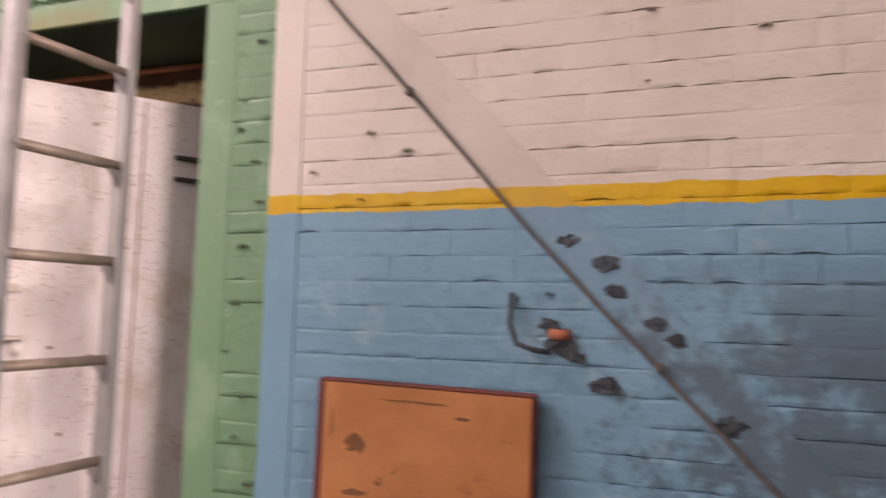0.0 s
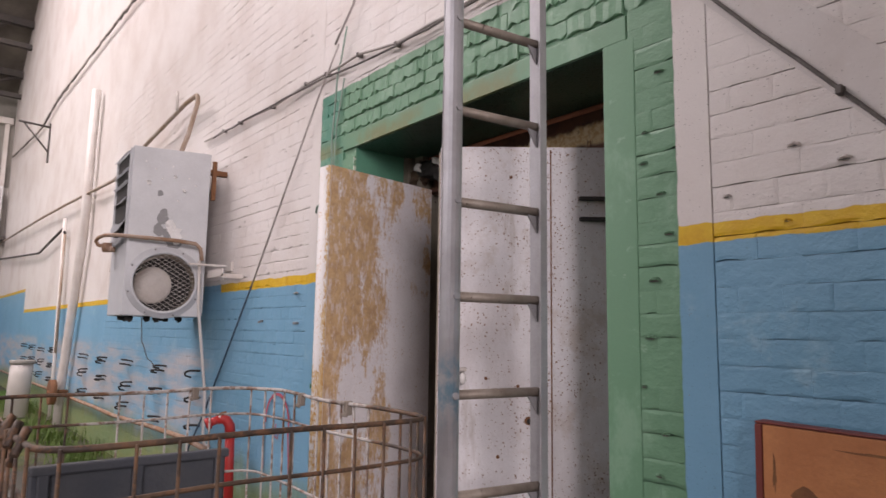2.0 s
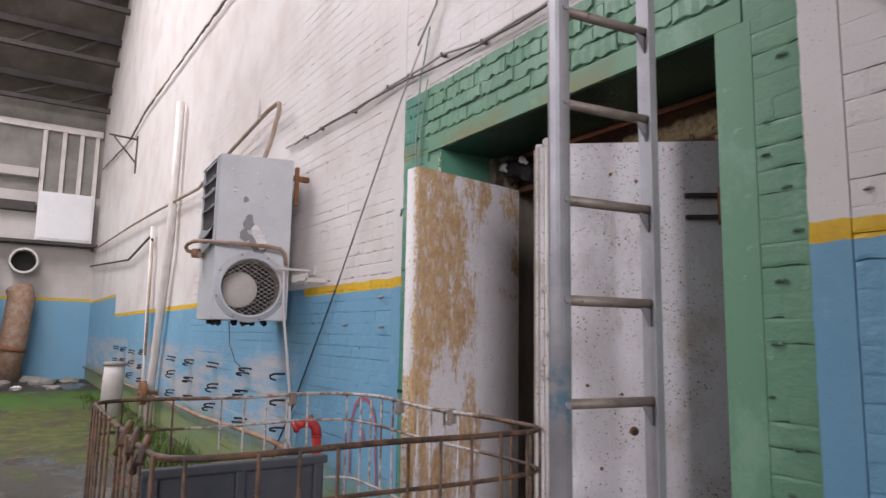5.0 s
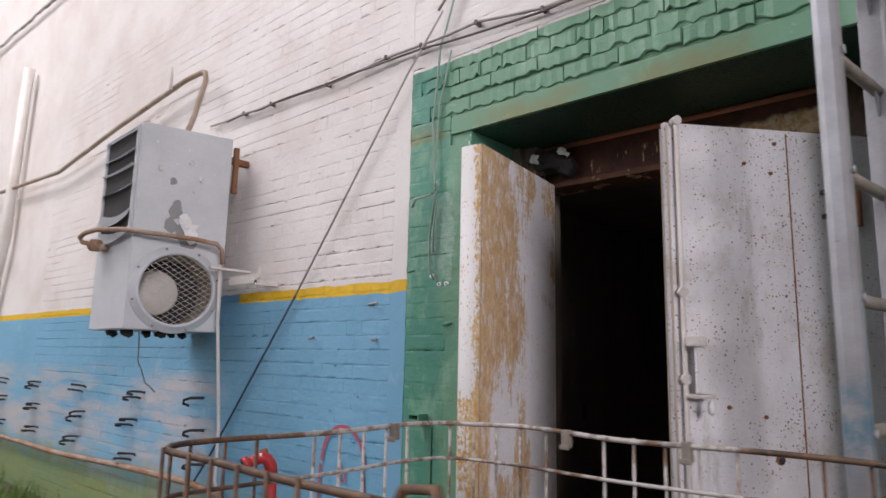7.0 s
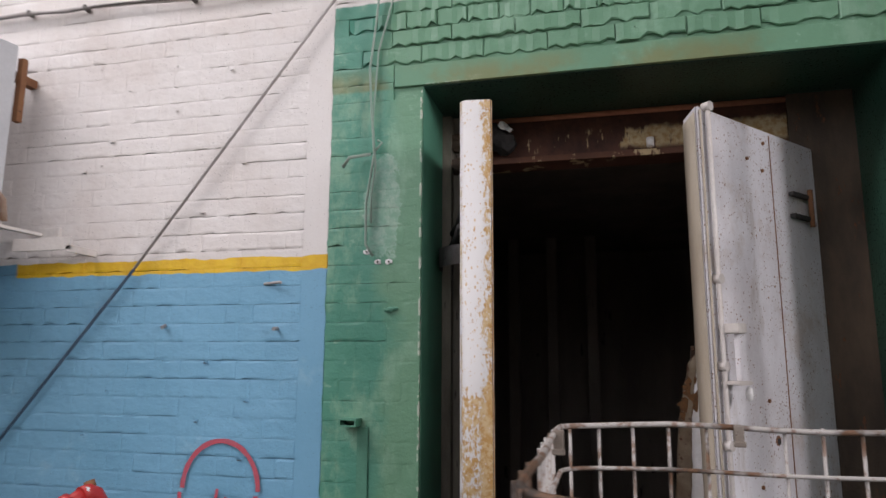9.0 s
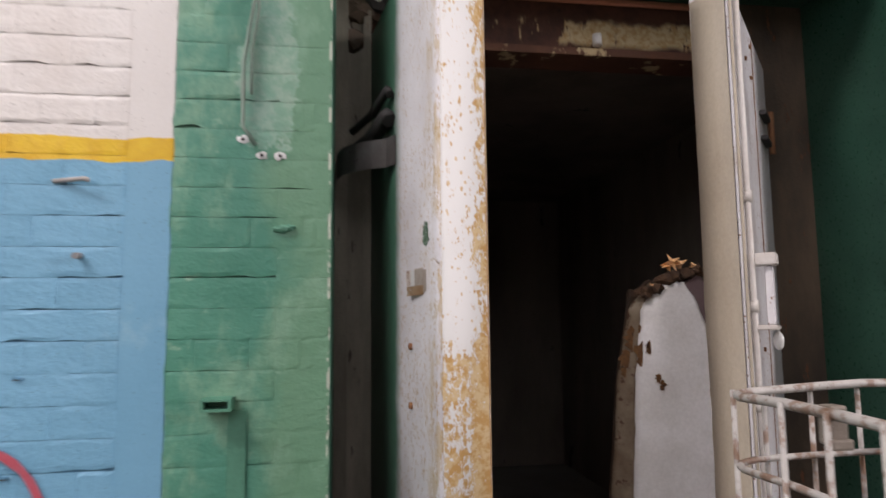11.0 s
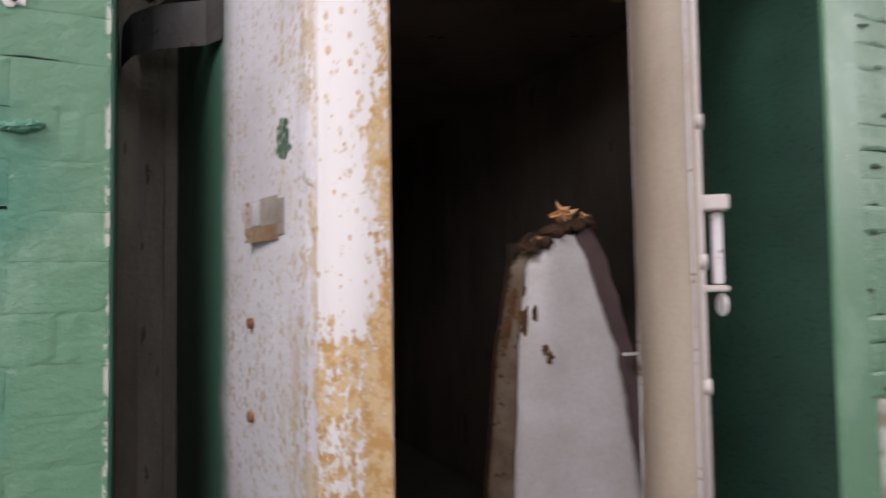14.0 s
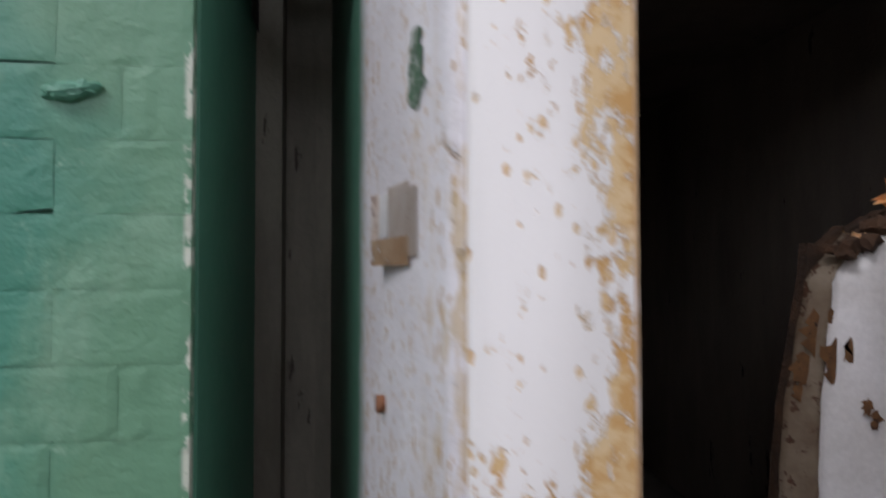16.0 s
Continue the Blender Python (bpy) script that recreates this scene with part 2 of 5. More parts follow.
M_PIPE_RUST = worn("rusty_heating_pipe", (0.40, 0.33, 0.28), (0.27, 0.14, 0.07), 0.7, 7, (0.17, 0.085, 0.04), 0.6, 24, 0.7)
M_PIPE_AGED = worn("aged_cream_pipe_paint", (0.46, 0.40, 0.35), (0.30, 0.20, 0.13), 0.6, 5, (0.22, 0.10, 0.04), 0.6, 18, 0.65)
M_PIPE_WHITE = worn("white_painted_pipe", (0.70, 0.66, 0.63), (0.56, 0.50, 0.46), 0.5, 4, (0.30, 0.18, 0.10), 0.72, 20, 0.5)
M_TRAY = worn("blue_grey_plastic", (0.05, 0.058, 0.075), (0.085, 0.09, 0.10), 0.5, 4, (0.22, 0.21, 0.20), 0.72, 18, 0.5)
M_FOAM = worn("charred_insulation_foam", (0.035, 0.022, 0.015), (0.10, 0.05, 0.025), 0.5, 14, (0.42, 0.22, 0.06), 0.70, 16, 0.95, 0, 90, 0.006)
M_FOAM_FRESH = worn("torn_amber_foam", (0.80, 0.36, 0.09), (0.82, 0.55, 0.34), 0.6, 25, (0.30, 0.12, 0.04), 0.68, 40, 0.9, 0, 90, 0.004)
M_PANEL = worn("stained_white_panel", (0.84, 0.83, 0.84), (0.66, 0.64, 0.62), 0.6, 5, (0.20, 0.12, 0.06), 0.735, 13, 0.5, 0, 90, 0.001)
M_PURPLE = worn("bare_brown_edge", (0.15, 0.10, 0.105), (0.10, 0.065, 0.065), 0.5, 8, (0.25, 0.18, 0.15), 0.7, 20, 0.85)
M_JAMB = worn("grimy_jamb", (0.13, 0.088, 0.058), (0.040, 0.028, 0.02), 0.6, 6, (0.16, 0.065, 0.03), 0.60, 18, 0.8, 0, 80, 0.003, (1, 1, 0.35))
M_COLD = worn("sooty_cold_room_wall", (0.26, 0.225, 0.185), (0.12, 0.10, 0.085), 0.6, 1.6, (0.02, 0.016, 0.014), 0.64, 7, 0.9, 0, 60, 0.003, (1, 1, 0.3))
M_CERAMIC = worn("white_ceramic", (0.82, 0.80, 0.78), (0.70, 0.68, 0.66), 0.4, 20, None, 0.7, 20, 0.25)
M_PAPER = worn("torn_brown_label", (0.52, 0.40, 0.28), (0.38, 0.22, 0.11), 0.6, 30, (0.66, 0.62, 0.58), 0.60, 60, 0.85)
M_BLUE_FAR = worn("blue_wall_paint", BLUE, (0.19, 0.37, 0.48), 0.6, 1.1, (0.33, 0.33, 0.30), 0.72, 5, 0.6)
M_WHITE_FAR = worn("limewash", (0.62, 0.59, 0.56), (0.47, 0.43, 0.40), 0.6, 0.9, (0.25, 0.22, 0.2), 0.70, 4, 0.8)
M_WEED = worn("weed_leaf", (0.06, 0.13, 0.02), (0.12, 0.16, 0.03), 0.5, 6, None, 0.7, 10, 0.7)
M_YELLOW_FAR = worn("yellow_line_paint", YELLOW, (0.6, 0.4, 0.05), 0.6, 3, None, 0.7, 5, 0.6)
M_GLASS_WHITE = worn("frosted_white_sheet", (0.80, 0.80, 0.80), (0.72, 0.72, 0.73), 0.5, 1.5, None, 0.7, 5, 0.4)


def speckled_white():
    """Dirty white steel paint with pin-head rust."""
    n = Nodes("dull_white_metal_paint")
    c = n.mix(n.step(n.noise(2.6, 5, 0.65, n.scaled((1, 1, 0.5))), 0.38, 0.72), (0.82, 0.80, 0.83), (0.64, 0.60, 0.61))
    c = n.mix(n.times(n.step(n.noise(7, 5, 0.7, n.scaled((1, 1, 0.25))), 0.58, 0.72), 0.5), c, (0.42, 0.35, 0.29))
    d = n.math("MAXIMUM", n.dots(58, 0.36, 0.46), n.dots(120, 0.44, 0.46, (1, 1, 0.7)))
    c = n.mix(n.times(n.step(n.noise(3.2, 6, 0.75), 0.52, 0.68), 0.45), c, (0.45, 0.33, 0.24))
    c = n.mix(n.times(d, 0.95), c, (0.24, 0.10, 0.04))
    s = n.step(n.noise(20, 6, 0.75, n.scaled((1, 1, 0.6))), 0.705, 0.73)
    c = n.mix(s, c, (0.13, 0.085, 0.06))
    fine = n.noise(120, 3)
    return n.finish(n.shade(c, n.math("MULTIPLY_ADD", fine, 0.24, 0.88)), 0.45, 0.0, n.math("SUBTRACT", fine, d), 0.001)


M_WHITE_PAINT = speckled_white()


def cage_wire():
    """White-coated wire, rusting through in lengths, worst along the near side."""
    n = Nodes("coated_wire_rusting")
    x, y, z = n.xyz()
    f = n.step(n.math("ADD", n.noise(3.0, 5, 0.7), n.math("MULTIPLY_ADD", n.math("MAXIMUM", n.step(y, 0.62, 0.42), n.step(x, -1.80, -1.60)), 0.50, -0.03)), 0.44, 0.57)
    c = n.mix(f, (0.46, 0.43, 0.41), n.mix(n.step(n.noise(9, 5, 0.7), 0.4, 0.65), (0.050, 0.034, 0.026), (0.14, 0.085, 0.052)))
    s = n.step(n.noise(24, 5, 0.75), 0.49, 0.58)
    c = n.mix(n.times(s, 0.7), c, (0.19, 0.095, 0.05))
    return n.finish(c, 0.6, 0.1, n.noise(150, 3), 0.001)


M_CAGE = cage_wire()


def door_leaf_paint():
    """Inner skin: grey-white paint with broad runs of rust; pale speckled paint elsewhere."""
    n = Nodes("rust_streaked_door_skin")
    x, y, z = n.xyz()
    v = n.scaled((1, 1, 0.22))
    run = n.step(n.math("ADD", n.times(n.noise(6, 5, 0.6, v), 0.65), n.math("MULTIPLY_ADD", n.noise(3.2, 4, 0.6), 0.4, n.math("MULTIPLY_ADD", n.step(y, 2.28, 1.85), 0.17, n.math("MULTIPLY_ADD", n.step(z, 1.1, 2.15), 0.08, n.math("MULTIPLY_ADD", n.noise(70, 5, 0.75, n.scaled((1, 1, 0.5))), 0.26, -0.13))))), 0.655, 0.715)
    c = n.mix(n.step(n.noise(3, 4), 0.35, 0.7), (0.86, 0.84, 0.86), (0.76, 0.73, 0.75))
    c = n.mix(n.times(n.dots(110, 0.42, 0.45, (1, 1, 0.6)), 0.7), c, (0.45, 0.28, 0.14))
    rust = n.mix(n.step(n.noise(22, 5, 0.7), 0.4, 0.65), (0.60, 0.39, 0.18), (0.46, 0.27, 0.12))
    mottle = n.step(n.noise(34, 6, 0.75, n.scaled((1, 1, 0.4))), 0.36, 0.52)
    c = n.mix(n.times(run, n.math("MULTIPLY_ADD", mottle, 0.5, 0.42)), c, rust)
    fine = n.noise(110, 3)
    return n.finish(n.shade(c, n.math("MULTIPLY_ADD", fine, 0.3, 0.85)), n.math("MULTIPLY_ADD", run, 0.35, 0.38), 0.0, fine, 0.001)


def door_edge_paint():
    """Bright white edge flaking to ochre, the more so low down and along the corner."""
    n = Nodes("white_flaking_to_ochre")
    x, y, z = n.xyz()
    e = n.math("ADD", n.times(n.noise(85, 5, 0.75, n.scaled((1, 1, 0.55))), 0.72), n.times(n.noise(12, 4, 0.65, n.scaled((1, 1, 0.6))), 0.28))
    low = n.times(n.step(z, 1.25, 1.19), 0.11)
    corner = n.times(n.step(n.math("ADD", x, n.math("MULTIPLY_ADD", n.noise(26, 4), 0.03, -0.015)), -2.895, -2.850), 0.12)
    m = n.step(n.math("ADD", e, n.math("ADD", low, corner)), 0.575, 0.625)
    m = n.math("MAXIMUM", m, n.times(n.dots(95, 0.44, 0.60, (1, 1, 0.6)), 0.85))
    c = n.mix(n.noise(4, 3), (0.76, 0.745, 0.74), (0.66, 0.64, 0.63))
    ochre = n.mix(n.step(n.noise(40, 4, 0.7), 0.4, 0.6), (0.50, 0.29, 0.10), (0.62, 0.46, 0.26))
    return n.finish(n.mix(m, c, ochre), n.math("MULTIPLY_ADD", m, 0.25, 0.62), 0.0, n.math("SUBTRACT", n.times(n.noise(90, 3), 0.4), m), 0.0006)


def door_back_paint():
    """Outer skin of the left leaf: speckled white, with shade painted dark green towards the hinges."""
    n = Nodes("speckled_white_shaded_green")
    x, y, z = n.xyz()
    c = n.mix(n.step(n.noise(3, 5), 0.35, 0.7), (0.68, 0.66, 0.69), (0.54, 0.51, 0.53))
    spots = n.step(n.noise(48, 5, 0.7, n.scaled((1, 1, 0.5))), 0.64, 0.68)
    c = n.mix(n.times(spots, 0.8), c, (0.38, 0.25, 0.14))
    d = n.math("MAXIMUM", n.dots(85, 0.38, 0.66, (1, 1, 0.45)), n.dots(170, 0.46, 0.62, (1, 1, 0.5)))
    c = n.mix(n.times(d, 0.85), c, (0.40, 0.255, 0.115))
    bend = n.step(n.math("ADD", x, n.math("MULTIPLY_ADD", n.noise(9, 4), 0.05, -0.025)), -2.972, -2.945)
    c = n.mix(n.times(n.times(bend, n.step(n.noise(30, 5, 0.7, n.scaled((1, 1, 0.35))), 0.47, 0.56)), 0.7), c, (0.45, 0.33, 0.17))
    # recess shade put into the colour past the wall face
    green = n.step(n.math("ADD", y, n.math("MULTIPLY_ADD", n.noise(5, 5), 0.08, -0.04)), 1.97, 2.06)
    c = n.mix(green, c, (0.045, 0.13, 0.085))
    fine = n.noise(120, 3)
    return n.finish(n.shade(c, n.math("MULTIPLY_ADD", fine, 0.2, 0.9)), 0.5, 0.0, n.math("SUBTRACT", fine, spots), 0.0012)


def floor_moss():
    """Wet concrete with moss and algae."""
    n = Nodes("mossy_wet_concrete")
    x, y, z = n.xyz()
    m = n.noise(0.8, 6, 0.6, n.scaled((0.5, 1.0, 1)))
    moss = n.times(n.step(n.math("ADD", m, n.times(n.step(x, -5.5, -11), 0.22)), 0.56, 0.68), n.step(x, -17.9, -17.0))
    patch = n.noise(5, 6, 0.7)
    bare = n.mix(n.step(m, 0.35, 0.6), (0.070, 0.064, 0.050), (0.036, 0.034, 0.026))
    lush = n.mix(n.step(patch, 0.4, 0.65), (0.040, 0.062, 0.008), (0.115, 0.112, 0.018))
    lush = n.mix(n.step(n.noise(1.6, 6, 0.7), 0.50, 0.60), lush, (0.050, 0.040, 0.018))
    lush = n.mix(n.times(n.step(x, -13.2, -14.6), n.step(n.noise(2.4, 5, 0.7), 0.38, 0.55)), lush, (0.045, 0.13, 0.012))
    c = n.mix(moss, bare, lush)
    wet = n.step(n.noise(0.9, 3, 0.5, n.scaled((0.6, 1.2, 1))), 0.52, 0.60)
    r = n.mix(n.math("MULTIPLY", wet, n.math("SUBTRACT", 1.0, moss)), (0.75, 0.75, 0.75), (0.08, 0.08, 0.08))
    return n.finish(c, r, 0.0, n.math("ADD", n.times(moss, n.noise(30, 5)), n.times(n.noise(14, 4), 0.3)), 0.02)


M_LEAF_IN, M_LEAF_EDGE, M_LEAF_OUT, M_FLOOR = door_leaf_paint(), door_edge_paint(), door_back_paint(), floor_moss()


# ---- mesh helpers ----
def box(bm, x0, x1, y0, y1, z0, z1, bevel=0.0, m=None):
    made = bmesh.ops.create_cube(bm, size=1, matrix=(m or Matrix()) @ Matrix.LocRotScale(((x0 + x1) / 2, (y0 + y1) / 2, (z0 + z1) / 2), None, (x1 - x0, y1 - y0, z1 - z0)))
    if bevel:
        edges = {e for v in made["verts"] for e in v.link_edges}
        bmesh.ops.bevel(bm, geom=list(edges), offset=bevel, segments=2, affect="EDGES", profile=0.6)


def prism(bm, outline, z0, z1):
    """An upright prism over a plan outline."""
    a = [bm.verts.new((x, y, z0)) for x, y in outline]
    b = [bm.verts.new((x, y, z1)) for x, y in outline]
    k = len(outline)
    bm.faces.new(a[::-1]), bm.faces.new(b)
    for i in range(k):
        bm.faces.new((a[i], a[(i + 1) % k], b[(i + 1) % k], b[i]))
    bmesh.ops.recalc_face_normals(bm, faces=bm.faces)


def tube(bm, points, r, sides=8, closed=False):
    """A round bar swept along points."""
    pts = [Vector(p) for p in points]
    k, rings = len(pts), []
    up = None
    for i, p in enumerate(pts):
        a = pts[i - 1] if (i or closed) else p
        b = pts[(i + 1) % k] if (i < k - 1 or closed) else p
        d = (b - a).normalized()
        if up is None:
            up = d.orthogonal()
        up = (up - d * up.dot(d)).normalized()
        side = d.cross(up)
        rings.append([bm.verts.new(p + r * (math.cos(w) * up + math.sin(w) * side)) for w in (2 * math.pi * j / sides for j in range(sides))])
    for i in range(k if closed else k - 1):
        a, b = rings[i], rings[(i + 1) % k]
        for j in range(sides):
            f = bm.faces.new((a[j], a[(j + 1) % sides], b[(j + 1) % sides], b[j]))
            f.smooth = True
    if not closed:
        bm.faces.new(rings[0][::-1]), bm.faces.new(rings[-1])


def arc(c, r, a0, a1, z, steps=6):
    return [(c[0] + r * math.cos(radians(a0 + (a1 - a0) * i / steps)), c[1] + r * math.sin(radians(a0 + (a1 - a0) * i / steps)), z) for i in range(steps + 1)]


def wavy(points, amp, step=0.12, seed=1):
    """A polyline refilled at short steps with small sideways wander, as an old cable hangs."""
    rng, out = random.Random(seed), []
    for a, b in zip(points, points[1:]):
        a, b = Vector(a), Vector(b)
        k = max(1, int((b - a).length / step))
        for i in range(k):
            out.append(a.lerp(b, i / k) + Vector((rng.uniform(-amp, amp), 0, rng.uniform(-amp, amp))))
    return out + [Vector(points[-1])]


def mesh_of(name, bm, material):
    me = bpy.data.meshes.new(name)
    bm.to_mesh(me), bm.free()
    me.materials.append(material)
    return me


def part(name, bm, material, parent, label=""):
    ob = new(name, mesh_of(name, bm, material))
    ob.parent = parent
    return tagged(ob, label)


def thing(name, label, category, group="", kind=""):
    ob = new(name)
    ob.empty_display_size = 0.1
    return tagged(ob, label, category, group, kind)


def single(name, bm, material, label, category, group="", kind=""):
    return tagged(new(name, mesh_of(name, bm, material)), label, category, group, kind)


def setting(name, bm, material, label, category="wall"):
    return single(name, bm, material, label, category, "", "structure")


def boxes(*rows, bevel=0.0):
    bm = bmesh.new()
    for r in rows:
        box(bm, *r, bevel=bevel)
    return bm


def bars(*rows, sides=8):
    bm = bmesh.new()
    for pts, r in rows:
        tube(bm, pts, r, sides)
    return bm


# ---- the hall ----
F = 0.0
setting("floor", boxes((-28, 14.3, -10.6, 2.3, F - 0.2, F)), M_FLOOR, "wet mossy concrete floor of the hall", "floor")
setting("wall_north", boxes(
    (-28, -8.95, 2.0, 2.32, F - 0.2, 12.2), (-8.95, DOOR_L, 2.011, 2.32, F - 0.2, 4.2), (-8.95, 1.6, 2.0, 2.32, 4.2, 12.2),
    (DOOR_R, 1.6, 2.011, 2.43, F - 0.2, 4.2), (DOOR_L, DOOR_R, 2.010, 2.47, DOOR_TOP, 4.2), (1.6, 14.3, 2.0, 2.32, F - 0.2, 12.2)), PAINT, "painted brick wall, cream over yellow line over blue")
# East and south walls are out of view, opened only for the added lamps.
setting("wall_east", boxes((14.0, 14.3, -10.6, -9.6, F, 12.2), (14.0, 14.3, -3.4, 2.0, F, 12.2), (14.0, 14.3, -9.6, -3.4, F, 3.6), (14.0, 14.3, -9.6, -3.4, 8.8, 12.2)), M_CONCRETE, "unseen concrete end wall with an opening for an added lamp")
setting("wall_south", boxes((-22, -18.2, -10.6, -10.3, F, 12.2), (-7.8, -6.8, -10.6, -10.3, F, 12.2), (0.2, 14.0, -10.6, -10.3, F, 12.2), (-18.2, -7.8, -10.6, -10.3, F, 3.9), (-18.2, -7.8, -10.6, -10.3, 9.1, 12.2), (-6.8, 0.2, -10.6, -10.3, F, 3.9), (-6.8, 0.2, -10.6, -10.3, 9.1, 12.2)), M_CONCRETE, "unseen concrete side wall with openings for added lamps")
# Unseen block added to keep the end lamp's light off the wall.
setting("wall_return", boxes((0.78, 1.05, 0.75, 2.0, F, 11.6)), M_ROOF, "unseen block added to shade the right of the wall")
setting("wall_west", boxes((-21.9, -21.6, -10.3, 2.0, 2.25, 12.2)), M_WHITE_FAR, "limewashed far wall of the hall")
setting("wall_west_upper", boxes((-21.6, -21.585, -10.3, 2.0, 5.2, 8.0)), M_CONCRETE, "stained bare concrete of the far wall above the ledge")
setting("wall_west_dado", boxes((-21.9, -21.58, -10.3, 2.0, F, 2.17)), M_BLUE_FAR, "blue painted lower part of the far wall")
setting("wall_west_line", boxes((-21.9, -21.576, -10.3, 2.0, 2.17, 2.25)), M_YELLOW_FAR, "yellow line on the far wall")
roof = bmesh.new()
for y0, y1, x0, x1 in ((-10.6, -5.6, -16, 14.3), (-1.4, 2.4, -16, 14.3), (-5.6, -1.4, -6.8, 14.3)):
    box(roof, x0, x1, y0, y1, 11.6, 11.9)
prismv = [(-16, 11.6), (-22.0, 7.65), (-22.0, 7.95), (-16, 11.9)]
for y0, y1 in ((-10.6, 2.4),):
    a = [roof.verts.new((x, y0, z)) for x, z in prismv]
    b = [roof.verts.new((x, y1, z)) for x, z in prismv]
    roof.faces.new(a), roof.faces.new(b[::-1])
    for i in range(4):
        roof.faces.new((a[i], b[i], b[(i + 1) % 4], a[(i + 1) % 4]))
bmesh.ops.recalc_face_normals(roof, faces=roof.faces)
setting("ceiling", roof, M_ROOF, "sooty concrete roof slabs with a long open roof light", "ceiling")


def roof_beam(x, z, lean):
    ob = thing("roof_truss", "dark steel roof truss under sooty slabs", "truss", group="roof trusses", kind="structure")
    part("top_chord", boxes((x, x + 0.16, -10.3, 2.0, z - 0.18, z)), M_STEEL_DARK, ob)
    part("bottom_chord", boxes((x, x + 0.14, -10.3, 2.0, z - 0.75, z - 0.63)), M_STEEL_DARK, ob)
    for i in range(10):
        y = -10 + i * 1.2
        part("web", bars((((x + 0.08, y, z - 0.68), (x + 0.08, y + 1.2 * lean, z - 0.1)), 0.05)), M_STEEL_DARK, ob)


for i, x in enumerate((-16.6, -18.0, -19.4, -20.8)):
    roof_beam(x, 11.45 - (-16 - x) * 0.66, 1 if i % 2 else -1 + 1.6)

# plaster strips beside the surround, the lintel band and the diagonal patch
setting("plaster_strip_left", boxes((-3.69, GREEN_L, 1.9985, 2.0095, F, 4.2)), PAINT_SMOOTH, "smooth painted plaster strip beside the doorway", "plaster")
setting("plaster_strip_right", boxes((GREEN_R, -1.045, 1.9985, 2.0095, F, 4.2)), PAINT_SMOOTH, "smooth painted plaster strip beside the doorway", "plaster")
setting("lintel_band", boxes((DOOR_L - 0.12, DOOR_R + 0.1, 1.9975, 2.0095, DOOR_TOP, 2.53), bevel=0.003), PAINT_SMOOTH, "green painted concrete lintel over the doorway", "lintel")
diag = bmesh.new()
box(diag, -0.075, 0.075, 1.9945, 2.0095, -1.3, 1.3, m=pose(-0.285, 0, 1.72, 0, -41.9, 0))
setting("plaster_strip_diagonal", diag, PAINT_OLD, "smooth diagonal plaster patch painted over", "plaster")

# doorway recess and cold room behind it
def lintel_rust():
    """Red-brown rust with torn runs of old cream paint along the lower half."""
    n = Nodes("rust_with_cream_runs")
    x, y, z = n.xyz()
    c = n.mix(n.step(n.noise(9, 5, 0.7), 0.35, 0.7), (0.10, 0.04, 0.025), (0.05, 0.021, 0.015))
    runs = n.math("ADD", n.times(n.noise(24, 4, 0.6, n.scaled((1, 1, 0.22))), 0.6), n.times(n.noise(6, 4, 0.6), 0.4))
    runs = n.math("ADD", runs, n.math("MULTIPLY_ADD", n.step(x, -2.65, -2.15), 0.19, -0.06))
    band = n.times(n.step(n.math("ADD", z, n.times(n.noise(14, 4), 0.07)), 2.405, 2.375), n.step(n.math("ADD", z, n.times(n.noise(10, 5), 0.05)), 2.275, 2.305))
    c = n.mix(n.times(n.step(runs, 0.52, 0.57), band), c, n.mix(n.step(n.noise(40, 4), 0.4, 0.65), (0.56, 0.45, 0.27), (0.42, 0.27, 0.12)))
    c = n.mix(n.step(n.noise(16, 5, 0.7), 0.64, 0.70), c, (0.03, 0.018, 0.014))
    return n.finish(c, 0.8, 0.0, n.math("ADD", n.noise(60, 4), runs), 0.003)


setting("recess_wall_right", boxes((-1.70, DOOR_R + 0.1, 2.432, 2.45, F, 2.70), (-1.53, DOOR_R + 0.1, 2.45, 2.62, F, 2.70)), M_JAMB, "grimy rusty return inside the doorway")
# Right reveal and soffit carry painted shade; the left reveal keeps plain green.
setting("reveal_right", boxes((DOOR_R - 0.004, DOOR_R - 0.0005, 2.013, 2.431, F, DOOR_TOP)), M_GREEN_SHADED, "green paint on the doorway reveal")
setting("reveal_left", boxes((DOOR_L + 0.0005, DOOR_L + 0.004, 2.013, 2.345, F, DOOR_TOP)), M_GREEN_STUB, "green paint on the doorway reveal")
setting("soffit", boxes((DOOR_L + 0.004, DOOR_R - 0.004, 2.013, 2.468, DOOR_TOP - 0.004, DOOR_TOP - 0.0005)), M_GREEN_SHADED, "green paint under the lintel, shade in its colour", "lintel")
M_JAMB_PALE = worn("streaked_grey_jamb", (0.30, 0.27, 0.22), (0.13, 0.11, 0.085), 0.6, 7, (0.07, 0.052, 0.042), 0.64, 34, 0.8, 0, 80, 0.003, (1, 1, 0.22))
setting("jamb_left", boxes((-3.30, -3.068, 2.40, 2.62, F, 2.50), (-3.184, -3.14, 2.35, 2.398, F, 2.43), (-3.09, -3.065, 2.38, 2.398, F, 2.41)), M_JAMB_PALE, "grimy door jamb with a rebate", "jamb")
setting("lintel_panel", boxes((-3.2, -1.445, 2.478, 2.60, 2.245, 2.70)), lintel_rust(), "rusty steel lintel panel with runs of cream paint", "lintel")
setting("lintel_lip", boxes((-3.2, -1.445, 2.445, 2.60, 2.213, 2.242), bevel=0.004), M_RUST_CREAM, "rusty lip of the lintel with pale flakes", "lintel")
